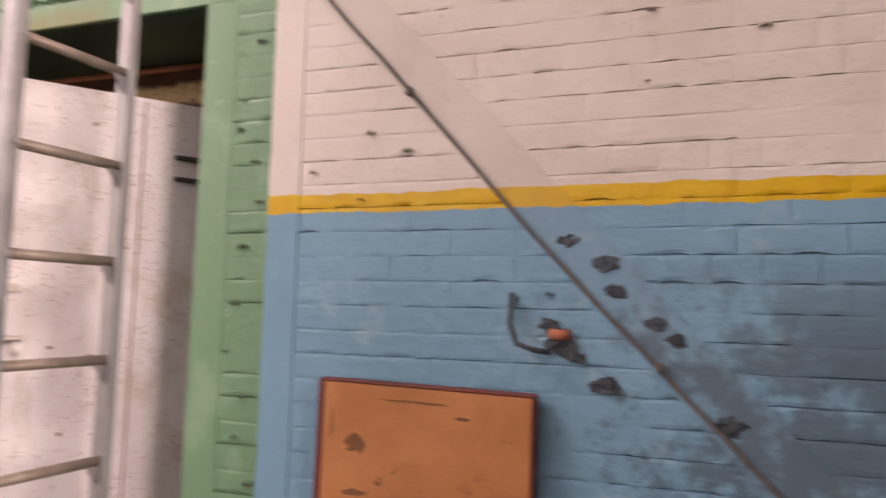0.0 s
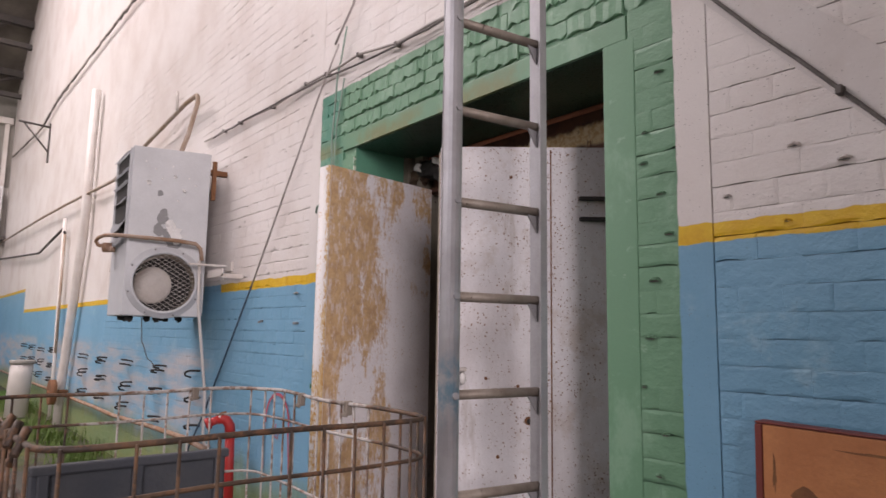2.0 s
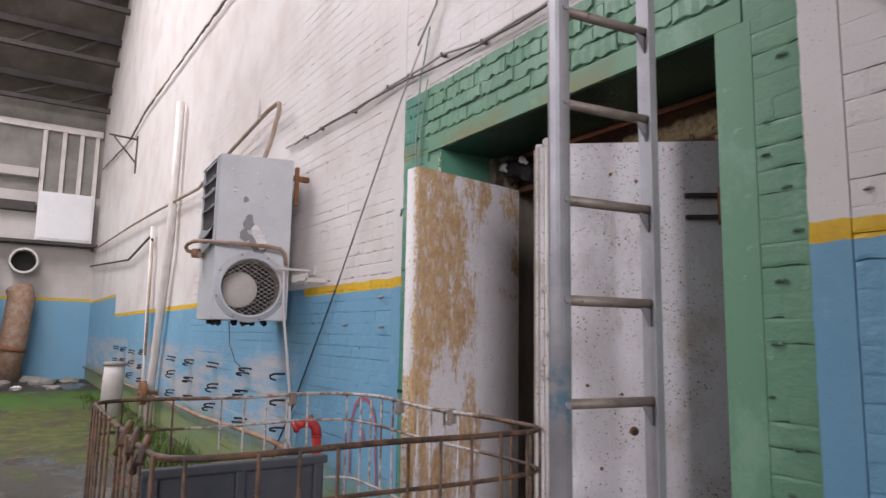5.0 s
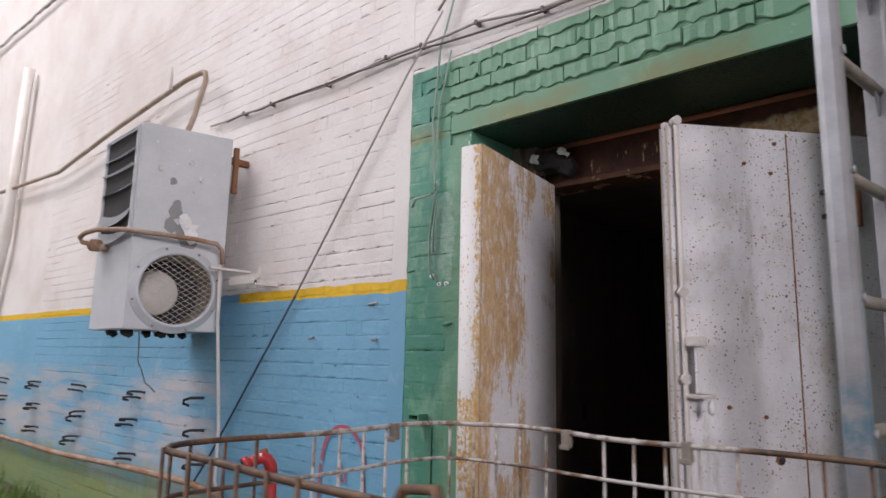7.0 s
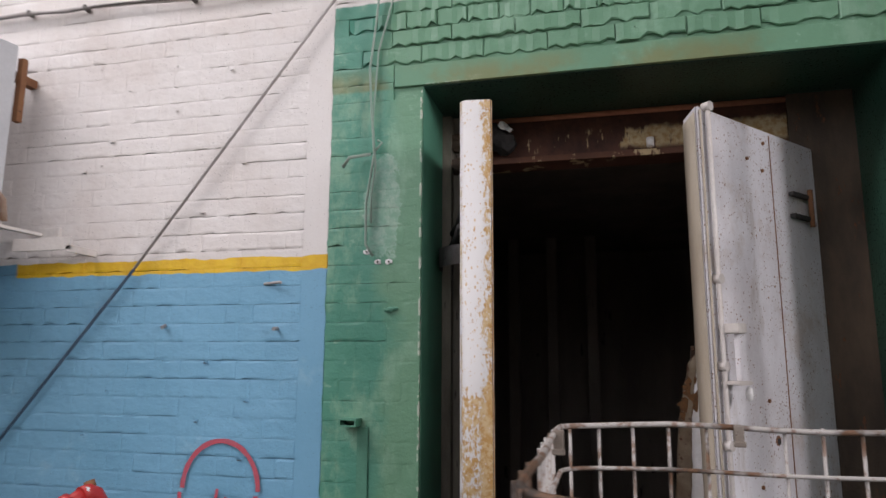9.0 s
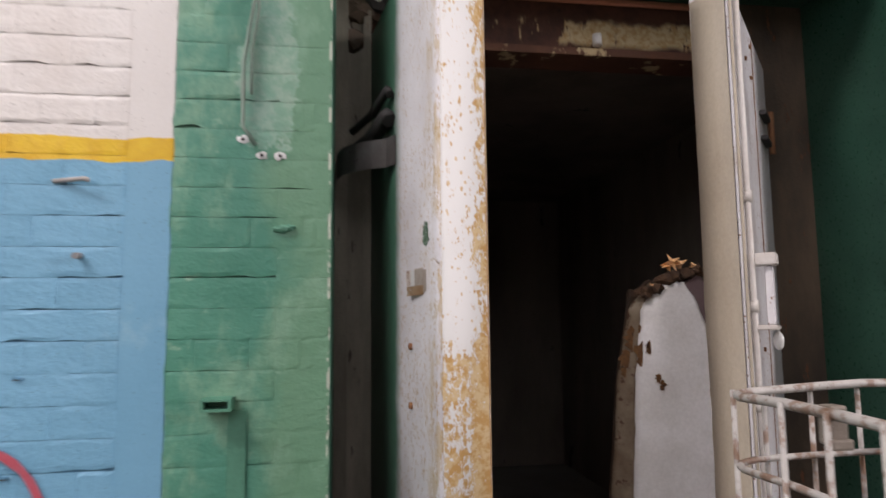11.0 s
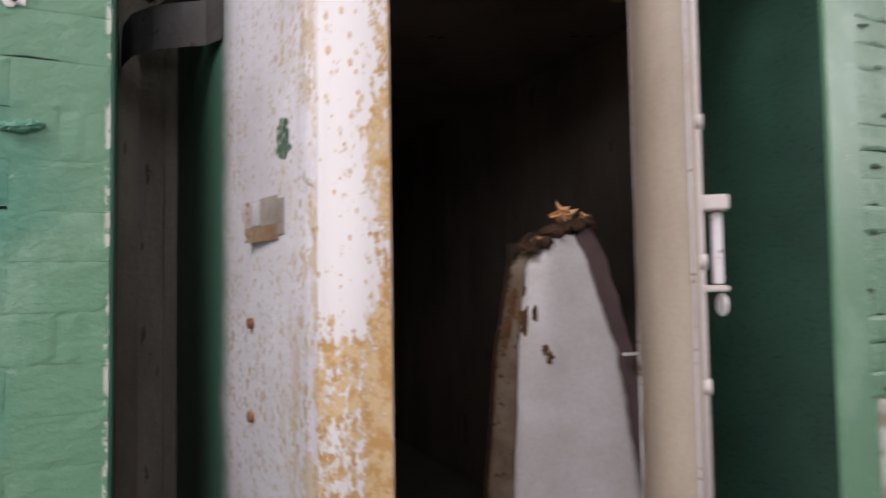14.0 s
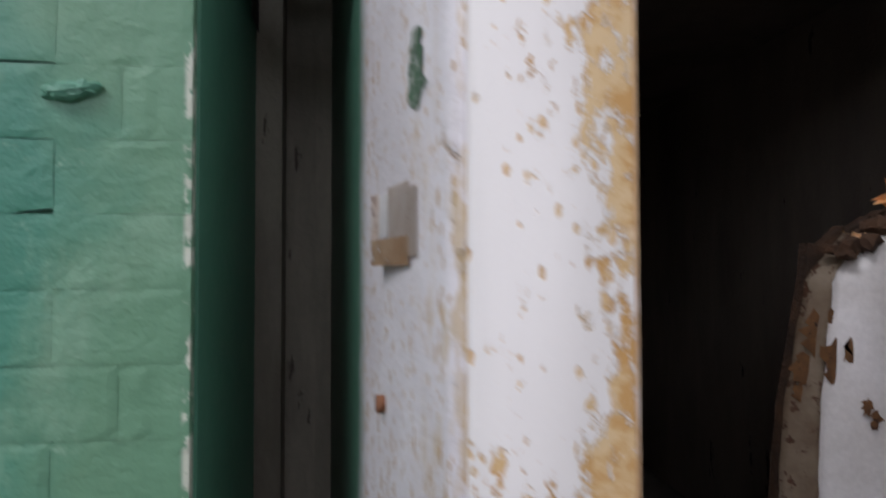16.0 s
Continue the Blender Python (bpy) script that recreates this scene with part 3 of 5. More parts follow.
setting("cold_room_floor", boxes((-3.9, -0.9, 2.3, 6.4, F - 0.2, F - 0.01)), M_CONCRETE, "dirty floor of the dark cold room", "floor")
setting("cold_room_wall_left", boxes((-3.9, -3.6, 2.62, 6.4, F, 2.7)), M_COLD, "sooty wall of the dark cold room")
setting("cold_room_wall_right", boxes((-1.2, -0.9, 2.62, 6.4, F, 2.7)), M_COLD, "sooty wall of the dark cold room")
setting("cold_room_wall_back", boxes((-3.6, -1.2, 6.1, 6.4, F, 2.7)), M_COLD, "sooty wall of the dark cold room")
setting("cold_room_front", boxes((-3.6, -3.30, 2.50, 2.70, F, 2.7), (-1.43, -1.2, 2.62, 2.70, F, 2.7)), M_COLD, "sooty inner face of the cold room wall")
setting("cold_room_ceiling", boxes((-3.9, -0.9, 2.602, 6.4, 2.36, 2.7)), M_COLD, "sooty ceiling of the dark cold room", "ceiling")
for k, x in enumerate((-3.28, -2.95, -2.62)):
    post = thing("cold_room_post", "dark stained post standing in the cold room", "post", group="cold room posts")
    part("shaft", boxes((x, x + 0.09, 5.2, 5.29, F - 0.01, 2.36), bevel=0.006), M_COLD, post)

scrap = thing("hanging_scrap", "charred scrap of lagging hanging from the lintel", "scrap")
srng = random.Random(8)
for sx, sz, ss, sm in ((-3.03, 2.335, 0.062, M_BLACK), (-2.96, 2.33, 0.068, M_BLACK), (-2.90, 2.30, 0.055, M_BLACK), (-3.06, 2.31, 0.04, M_FOAM), (-3.055, 2.352, 0.030, M_PEEL), (-2.905, 2.372, 0.020, M_PEEL), (-2.875, 2.352, 0.014, M_PEEL), (-3.01, 2.385, 0.010, M_FOAM_FRESH), (-3.11, 2.30, 0.06, M_JAMB), (-3.12, 2.20, 0.05, M_JAMB)):
    sb = bmesh.new()
    bmesh.ops.create_icosphere(sb, subdivisions=2, radius=ss, matrix=Matrix.LocRotScale((sx, 2.37 if sm is M_PEEL else 2.41, sz), Euler((0.3, 0.4, srng.random())), (1.1, 0.8, 0.9)))
    for v in sb.verts:
        v.co += Vector((srng.uniform(-1, 1), srng.uniform(-1, 1), srng.uniform(-1, 1))) * ss * 0.22
    part("lump", sb, sm, scrap)
M_ROD = worn("red_brown_rod", (0.42, 0.17, 0.10), (0.32, 0.12, 0.07), 0.5, 9, (0.10, 0.05, 0.03), 0.66, 30, 0.8)
rod = single("lintel_rod", bars((((-3.15, 2.455, 2.424), (-1.55, 2.455, 2.422)), 0.013)), M_ROD, "thin rusty rod under the lintel", "rod")
ins = thing("insulator", "small white ceramic insulator on the rusty lintel", "insulator")
part("body", bars((((-2.26, 2.43, 2.245), (-2.26, 2.43, 2.285)), 0.017), sides=12), M_CERAMIC, ins)
part("pin", bars((((-2.26, 2.48, 2.26), (-2.26, 2.43, 2.26)), 0.006)), M_RUST, ins)


# ---- doors ----
def sheet(bm, outline, y0, y1):
    """A plate standing in the x-z plane."""
    a = [bm.verts.new((x, y0, z)) for x, z in outline]
    b = [bm.verts.new((x, y1, z)) for x, z in outline]
    k = len(outline)
    bm.faces.new(a), bm.faces.new(b[::-1])
    for i in range(k):
        bm.faces.new((a[i], b[i], b[(i + 1) % k], a[(i + 1) % k]))
    bmesh.ops.recalc_face_normals(bm, faces=bm.faces)


def slab(bm, p, q, out, t0, t1, z0, z1, bevel=0.0):
    """A plate along the plan line p to q, from t0 to t1 along the plan direction out."""
    p, q, o = Vector(p), Vector(q), Vector(out).normalized()
    prism(bm, [tuple(p + o * t0), tuple(q + o * t0), tuple(q + o * t1), tuple(p + o * t1)], z0, z1)
    if bevel:
        bmesh.ops.bevel(bm, geom=list(bm.edges), offset=bevel, segments=2, affect="EDGES")


def left_leaf():
    ob = thing("cold_room_door", "open insulated door leaf, white paint rusting to ochre", "door", group="cold room doors")
    fi, fo, bi, bo = (-2.845, 1.668), (-2.947, 1.655), (-2.963, 2.39), (-3.060, 2.375)
    inn = ((bi[1] - fi[1]), -(bi[0] - fi[0]))
    bm = bmesh.new()
    prism(bm, [fi, (fo[0] + 0.025, fo[1] + 0.003), (fo[0] - 0.003, fo[1] + 0.025), bo, bi], F + 0.04, 2.205)
    part("core", bm, M_PIPE_WHITE, ob)
    bm = bmesh.new()
    slab(bm, fi, bi, inn, 0.0015, 0.006, F + 0.04, 2.210, 0.0015)
    part("inner_skin", bm, M_LEAF_IN, ob, "inner steel skin streaked with rust")
    dv, ev = (Vector(bo) - Vector(fo)).normalized(), (Vector(fi) - Vector(fo)).normalized()
    ov = Vector((-dv.y, dv.x))
    R = 0.024
    mid = Vector(fo) + dv * R + ev * R
    turn = [mid + (ov * math.cos(w) - dv * math.sin(w)) * (R + 0.004) for w in [math.pi / 2 * k / 8 for k in range(9)]]

    def wrap(line):
        m = bmesh.new()
        cols = [(m.verts.new((p.x, p.y, F + 0.04)), m.verts.new((p.x, p.y, 2.212))) for p in line]
        for a, c in zip(cols, cols[1:]):
            f = m.faces.new((a[0], c[0], c[1], a[1]))
            f.smooth = True
        bmesh.ops.recalc_face_normals(m, faces=m.faces)
        bmesh.ops.solidify(m, geom=m.faces[:], thickness=0.0025)
        return m
    part("outer_skin", wrap([Vector(bo) + ov * 0.004] + turn[:5]), M_LEAF_OUT, ob, "speckled white skin, shade painted dark green by the hinges")
    part("edge_strip", wrap(turn[4:] + [Vector(fi) - dv * 0.004]), M_LEAF_EDGE, ob, "bright white edge flaking to ochre")
    # label, holes and marks on the outer skin
    d = Vector((bo[0] - fo[0], bo[1] - fo[1])).normalized()
    o = Vector((-d.y, d.x))

    def patch(name, u0, u1, z0, z1, mat, lab, lift=0.0050):
        m = bmesh.new()
        p, q = Vector(fo) + d * u0, Vector(fo) + d * u1
        slab(m, p, q, o, lift, lift + 0.0004, z0, z1)
        part(name, m, mat, ob, lab)
    def flap(a0, a1, z0, z1, mat, lab):
        """A strip of the curled label, a share a0 to a1 of the way from its glued edge to its loose one."""
        m = bmesh.new()
        cols = []
        for s in [a0 + (a1 - a0) * q / 4 for q in range(5)]:
            p = Vector(fo) + d * (0.092 + 0.135 * s) + o * (0.005 + 0.011 * s ** 1.3)
            cols.append((m.verts.new((p.x, p.y, z0)), m.verts.new((p.x, p.y, z1))))
        fs = [m.faces.new((p[0], q[0], q[1], p[1])) for p, q in zip(cols, cols[1:])]
        bmesh.ops.solidify(m, geom=fs, thickness=0.0006)
        part("label", m, mat, ob, lab)
    flap(0.16, 1.0, 1.332, 1.354, M_PAPER, "torn brown paper label curling off")
    flap(0.80, 1.0, 1.354, 1.393, M_LABEL_SPECK, "speckled pale label edge")
    # White strip stands in for the bright door paint behind the tear.
    flap(0.60, 0.80, 1.356, 1.390, M_PEEL, "white strip for door paint seen through the tear")
    flap(0.16, 0.60, 1.354, 1.394, M_LABEL_PALE, "pale torn label curling off")
    flap(0.0, 0.16, 1.338, 1.388, M_LABEL_PALE, "pale torn label curling off")
    rng = random.Random(4)
    for i in range(7):
        u0, zc, r = 0.095 + rng.uniform(-0.004, 0.004), 1.448 + 0.007 * i, rng.uniform(0.006, 0.011)
        m = bmesh.new()
        k = 9
        ring = []
        for jj in range(k):
            q = Vector(fo) + d * (u0 + 3.3 * r * rng.uniform(0.5, 1.2) * math.cos(6.283 * jj / k)) + o * (0.0049 + 0.0001 * i)
            ring.append(m.verts.new((q.x, q.y, zc + r * rng.uniform(0.6, 1.4) * math.sin(6.283 * jj / k))))
        m.faces.new(ring)
        bmesh.ops.recalc_face_normals(m, faces=m.faces)
        part("paint_blot", m, M_BLOT, ob, "dark green paint blot")
    for z in (1.211, 1.071, 0.85, 0.55):
        c = Vector(fo) + d * 0.228
        m = bars((((c.x, c.y, z), (c.x + o.x * 0.011, c.y + o.y * 0.011, z)), 0.008), sides=10)
        part("rivet", m, M_RUST, ob, "rusty rivet")
    for z in (0.35, 1.74):
        for dz, r, tip in ((0.055, 0.024, 0.05), (0.125, 0.013, 0.055)):
            lug = bars((((-3.125, 2.31, z + dz), (-3.07, 2.17, z + dz + 0.012), (-3.030, 2.07, z + dz + tip), (-3.026, 2.055, z + dz + tip - 0.02)), r), sides=6)
            part("hinge_lug", lug, M_BLACK, ob, "sooty hinge lug")
        m = bmesh.new()
        bend = [(-3.176, 2.345), (-3.172, 2.26), (-3.155, 2.19), (-3.12, 2.135), (-3.075, 2.10), (-3.035, 2.075), (-3.012, 2.03)]
        cols = [(m.verts.new((x, y, z - 0.042)), m.verts.new((x, y, z + 0.040))) for x, y in bend]
        fs = [m.faces.new((p[0], q[0], q[1], p[1])) for p, q in zip(cols, cols[1:])]
        bmesh.ops.solidify(m, geom=fs, thickness=0.006)
        part("hinge_strap", m, M_STRAP, ob, "bent grimy grey hinge strap")
    return ob


def right_leaf():
    ob = thing("cold_room_door", "half-open insulated door leaf, dirty white with a latch rod", "door", group="cold room doors")
    P, Q, N = Vector((-2.158, 1.812)), Vector((-1.630, 2.427)), Vector((-2.180, 1.945))
    d = (Q - P).normalized()
    o, t = Vector((d.y, -d.x)), 0.03
    bm = bmesh.new()
    prism(bm, [tuple(P), tuple(Q), tuple(Q - o * t), tuple(N)], F + 0.04, 2.18)
    part("core", bm, M_WHITE_PAINT, ob)
    bm = bmesh.new()
    slab(bm, P + d * 0.004, Q, o, 0.0015, 0.007, F + 0.04, 2.183, 0.002)
    part("outer_skin", bm, M_WHITE_PAINT, ob, "dirty white steel skin with rust specks")
    bm = bmesh.new()
    e = (N - P).normalized()
    f0 = Vector((-e.y, e.x))
    cols = []
    for i in range(61):
        z = F + 0.04 + 2.12 * i / 60
        a = N + e * (0.009 * noise.noise(Vector((1.0, 7.0, z * 2.6))) + 0.003 * noise.noise(Vector((4.0, 7.0, z * 14))) - 0.006) + f0 * 0.005
        m0 = N.lerp(P, 0.5) + f0 * (0.006 + 0.004 * noise.noise(Vector((9.0, 2.0, z * 3))))
        b = P - e * 0.003 + f0 * 0.005
        cols.append([bm.verts.new((p.x, p.y, z)) for p in (a, m0, b)])
    fs = [bm.faces.new((p[k], p[k + 1], q[k + 1], q[k])) for p, q in zip(cols, cols[1:]) for k in (0, 1)]
    for f in fs:
        f.smooth = True
    bmesh.ops.recalc_face_normals(bm, faces=bm.faces)
    bmesh.ops.solidify(bm, geom=fs, thickness=0.003)
    part("edge_strip", bm, M_EDGE_DULL, ob, "dull cream door edge")
    at = lambda u, h: tuple(P + d * u + o * h)
    a = at(0.468, 0.0068)
    part("seam", bars((((*a, F + 0.05), (*a, 2.17)), 0.003)), M_RUST, ob, "rusty skin seam")
    a = at(0.045, 0.022)
    part("latch_rod", bars((((*a, F + 0.1), (*a, 2.19)), 0.0085), sides=10), M_PIPE_WHITE, ob, "white latch rod, paint worn to metal")
    a = at(0.014, 0.012)
    part("edge_bead", bars((((*a, F + 0.05), (*a, 2.17)), 0.004)), M_EDGE_DULL, ob)
    for z in (2.185, 1.585, 1.30, 1.05, 0.6):
        a, b = at(0.045, 0.005), at(0.045, 0.034)
        part("rod_guide", bars((((*a, z), (*b, z)), 0.017), sides=10), M_PIPE_WHITE, ob)
    m = bmesh.new()
    slab(m, at(0.045, 0), at(0.095, 0), o, 0.006, 0.080, 1.405, 1.437, 0.003)
    part("latch_box", m, M_PIPE_WHITE, ob)
    m = bmesh.new()
    slab(m, at(0.062, 0), at(0.105, 0), o, 0.050, 0.068, 1.255, 1.404, 0.003)
    part("latch_plate", m, M_WHITE_PAINT, ob)
    m = bmesh.new()
    slab(m, at(0.04, 0), at(0.12, 0), o, 0.006, 0.075, 1.240, 1.253, 0.003)
    part("latch_arm", m, M_PIPE_WHITE, ob)
    m = bmesh.new()
    bmesh.ops.create_uvsphere(m, u_segments=12, v_segments=8, radius=0.013, matrix=Matrix.LocRotScale((*at(0.105, 0.068), 1.212), None, (1, 1, 1.9)))
    for f in m.faces:
        f.smooth = True
    part("handle", m, M_CERAMIC, ob, "white drop-shaped handle")
    for z in (1.959, 1.872):
        m = bmesh.new()
        slab(m, at(0.585, 0), at(0.725, 0), o, 0.008, 0.03, z - 0.008, z + 0.008, 0.002)
        part("hinge_strap", m, M_STEEL_DARK, ob, "dark rusty hinge strap")
    part("hinge_pin", bars((((*at(0.715, 0.03), 1.84), (*at(0.715, 0.03), 1.99)), 0.010), sides=10), M_RUST, ob)
    for u, z in ((0.3, 2.05), (0.42, 2.13), (0.40, 2.02), (0.2, 1.21), (0.33, 1.18), (0.25, 0.9)):
        a, b = at(u, 0.006), at(u, 0.013)
        part("rivet", bars((((*a, z), (*b, z)), 0.007), sides=8), M_RUST, ob, "rusty rivet")
    part("bolt_hole", bars((((*at(0.378, 0.0072), 1.04), (*at(0.378, 0.0086), 1.04)), 0.012), sides=10), M_BLACK, ob, "black disc standing for the shade in a hole")
    part("hole_rim", bars((((*at(0.374, 0.0068), 1.043), (*at(0.374, 0.0078), 1.043)), 0.018), sides=9), M_RUST, ob, "rusted rim of the bolt hole")
    return ob


M_STRAP = worn("grimy_strap_steel", (0.17, 0.16, 0.165), (0.10, 0.088, 0.08), 0.6, 12, (0.05, 0.035, 0.03), 0.60, 26, 0.6)
M_BLOT = worn("dark_green_blot", (0.05, 0.11, 0.06), (0.10, 0.17, 0.11), 0.5, 40, (0.5, 0.5, 0.48), 0.53, 90, 0.6)
M_LABEL_SPECK = worn("speckled_label_paper", (0.74, 0.68, 0.64), (0.62, 0.50, 0.42), 0.6, 60, (0.22, 0.10, 0.05), 0.56, 120, 0.85)
M_LABEL_PALE = worn("pale_torn_paper", (0.60, 0.55, 0.51), (0.46, 0.38, 0.32), 0.6, 40, (0.25, 0.13, 0.07), 0.64, 90, 0.85)
M_DUST = worn("dusty_fan_inside", (0.52, 0.45, 0.35), (0.30, 0.25, 0.19), 0.6, 9, None, 0.7, 10, 0.8)
M_EDGE_DULL = worn("dull_cream_edge", (0.47, 0.41, 0.33), (0.36, 0.30, 0.23), 0.5, 5, (0.20, 0.12, 0.08), 0.72, 24, 0.6, 0, 100, 0.001, (1, 1, 0.4))
left_leaf()
right_leaf()


M_RUST_DEEP = worn("deep_brown_rust", (0.11, 0.05, 0.022), (0.20, 0.10, 0.035), 0.5, 40, (0.04, 0.02, 0.012), 0.6, 60, 0.9)
M_FOLD = worn("brown_stained_fold", (0.27, 0.22, 0.16), (0.13, 0.085, 0.05), 0.6, 9, (0.09, 0.04, 0.02), 0.56, 22, 0.7)


def ragged(p, q, k, amp, rng):
    return [(p[0] + (q[0] - p[0]) * i / k + rng.uniform(-amp, amp), p[1] + (q[1] - p[1]) * i / k + rng.uniform(-amp, amp)) for i in range(k)]


def torn_panel():
    rng = random.Random(5)
    ob = thing("insulation_panel", "torn white insulation panel with charred foam top", "panel")
    ob.matrix_world = Matrix.Translation((0.0, 0.035, -0.02))
    F = 0.02

    def edge_at(z, rows):
        for (xa, za), (xb, zb) in zip(rows, rows[1:]):
            if z <= zb:
                return xa + (xb - xa) * (z - za) / (zb - za)
        return rows[-1][0]

    def curved(s0, s1, k):
        """Part of the bent sheet: a share s0 to s1 of its width, rolled back along its left side."""
        m, grid = bmesh.new(), []
        for i in range(57):
            z = F + 1.40 * i / 56
            xl = edge_at(z, [(-2.31, F), (-2.235, 0.65), (-2.195, 1.07), (-2.145, 1.33), (-2.06, 1.42)]) + 0.006 * noise.noise(Vector((z * 16, 3, 1)))
            xr = edge_at(z, [(-1.62, F), (-1.734, 0.65), (-1.812, 1.07), (-1.93, 1.37), (-1.965, 1.42)]) + 0.009 * noise.noise(Vector((z * 19, 8, 2)))
            row = []
            for j in range(k + 1):
                q = s0 + (s1 - s0) * j / k
                y = 2.412 + 0.075 * max(0.0, 1 - q / 0.42) ** 2 + 0.012 * max(0.0, q - 0.7) + 0.003 * noise.noise(Vector((q * 3, z * 4, 6)))
                row.append(m.verts.new((xl + (xr - xl) * q, y, z + (0.014 * noise.noise(Vector((q * 9, 1, 1))) if i == 56 else 0))))
            grid.append(row)
        fs = [m.faces.new((p[j], p[j + 1], r[j + 1], r[j])) for p, r in zip(grid, grid[1:]) for j in range(k)]
        for f in fs:
            f.smooth = True
        bmesh.ops.recalc_face_normals(m, faces=m.faces)
        bmesh.ops.solidify(m, geom=fs, thickness=0.002)
        return m
    part("skin", curved(0.13, 1.0, 17), M_PANEL, ob, "stained white skin, chipped along its edges")
    part("side_fold", curved(0.0, 0.13, 5), M_FOLD, ob, "rolled dirty side")
    bm = bmesh.new()
    inner = ragged((-1.965, 1.405), (-1.84, 1.07), 8, 0.005, rng) + ragged((-1.84, 1.07), (-1.64, F), 14, 0.005, rng)
    outer = ragged((-1.53, F), (-1.745, 1.07), 14, 0.005, rng) + ragged((-1.745, 1.07), (-1.845, 1.38), 8, 0.006, rng)
    sheet(bm, inner + [(-1.64, F)] + outer + [(-1.90, 1.45)], 2.427, 2.465)
    part("bare_edge", bm, M_PURPLE, ob, "bare brown edge")
    bm = bmesh.new()
    sheet(bm, [(-2.29, F), (-2.18, 1.08), (-2.13, 1.33)] + ragged((-2.12, 1.39), (-2.02, 1.44), 6, 0.012, rng) + ragged((-2.0, 1.455), (-1.89, 1.47), 6, 0.012, rng) + [(-1.85, 1.41), (-1.75, 1.07), (-1.54, F)], 2.505, 2.535)
    part("foam", bm, M_FOAM, ob, "charred foam core")
    for i in range(20):
        bm = bmesh.new()
        x, z = rng.uniform(-2.13, -1.88), 0
        z = 1.375 + (x + 2.12) * 0.40 + rng.uniform(-0.012, 0.02)
        bmesh.ops.create_icosphere(bm, subdivisions=2, radius=rng.uniform(0.012, 0.03), matrix=Matrix.LocRotScale((x, rng.uniform(2.42, 2.47), z), Euler((rng.random() * 3, 0, rng.random() * 3)), (1.2, 0.7, 0.8)))
        for v in bm.verts:
            v.co += Vector((rng.uniform(-1, 1), rng.uniform(-1, 1), rng.uniform(-1, 1))) * 0.006
        part("foam_crumb", bm, M_FOAM, ob)
    for i, (x, z, s) in enumerate(((-1.995, 1.492, 0.032), (-1.97, 1.484, 0.026), (-2.012, 1.478, 0.022), (-1.915, 1.478, 0.018), (-1.89, 1.452, 0.014), (-2.075, 1.408, 0.016))):
        bm = bmesh.new()
        k = 9
        reach = [rng.uniform(0.9, 1.5) if j % 2 else rng.uniform(0.25, 0.6) for j in range(k)]
        ring = [bm.verts.new((x + s * reach[j] * math.cos(6.283 * j / k), 2.43 + rng.uniform(-0.018, 0.018), z + 0.8 * s * reach[j] * math.sin(6.283 * j / k))) for j in range(k)]
        hub = bm.verts.new((x, 2.412, z))
        back = bm.verts.new((x, 2.45, z))
        for j in range(k):
            bm.faces.new((ring[j], ring[(j + 1) % k], hub)), bm.faces.new((ring[(j + 1) % k], ring[j], back))
        part("foam_scrap", bm, M_FOAM_FRESH, ob, "torn amber foam scrap")
    for x, z, r in ((-2.145, 1.22, 0.030), (-2.125, 1.175, 0.028), (-2.165, 1.15, 0.024), (-2.10, 1.19, 0.018), (-2.175, 1.11, 0.016), (-2.12, 1.25, 0.013), (-2.08, 1.09, 0.012), (-2.065, 1.065, 0.012)):
        m = bmesh.new()
        m.faces.new([m.verts.new((x + 1.15 * r * rng.uniform(0.35, 1.3) * math.cos(6.283 * j / 15), 2.4045 + 0.075 * max(0.0, 1 - (x + 2.195 - 0.19 * (z - 1.07)) / 0.15) ** 2, z - 1.35 * r * rng.uniform(0.4, 1.4) * math.sin(6.283 * j / 15))) for j in range(15)])
        bmesh.ops.recalc_face_normals(m, faces=m.faces)
        part("rust_patch", m, M_RUST_DEEP, ob, "rusted-through patch")
    part("bent_tab", boxes((-1.80, -1.735, 2.395, 2.411, 1.055, 1.063), (-1.742, -1.735, 2.395, 2.411, 1.035, 1.055)), M_PANEL, ob)
    return ob


torn_panel()


# ---- ladder fixed in front of the wall ----
def ladder():
    ob = thing("ladder", "grey metal ladder with round rungs fixed beside the doorway", "ladder")
    part("stile", boxes((-1.580, -1.522, 1.348, 1.396, F, 4.6), bevel=0.017), M_SMEAR, ob, "grey box-section stile with a blue smear")
    part("stile", boxes((-1.535, -1.476, 1.705, 1.717, F, 4.6), (-1.476, -1.468, 1.685, 1.717, F, 4.6), bevel=0.002), M_ALU, ob, "grey angle-iron stile")
    for i in range(15):
        z = 2.090 + 0.2945 * (i - 7)
        if z > F + 0.1:
            part("rung", bars((((-1.548, 1.38, z), (-1.503, 1.71, z)), 0.0155), sides=10), M_RUNG, ob, "worn round rung")
            part("rivet", bars((((-1.523, 1.372, z), (-1.516, 1.372, z)), 0.011), sides=10), M_ALU, ob)
            g = bmesh.new()
            sheet(g, [(-0.0, 0.0), (0.045, 0.0), (0.0, -0.06)], -0.003, 0.003)
            bmesh.ops.transform(g, matrix=pose(-1.503, 1.705, z - 0.012, 0, 0, -90), verts=g.verts)
            part("gusset", g, M_ALU, ob)
    for z in (0.4, 3.6):
        part("wall_bracket", boxes((-1.520, -1.495, 1.717, 2.0, z, z + 0.03)), M_ALU, ob)
    return ob


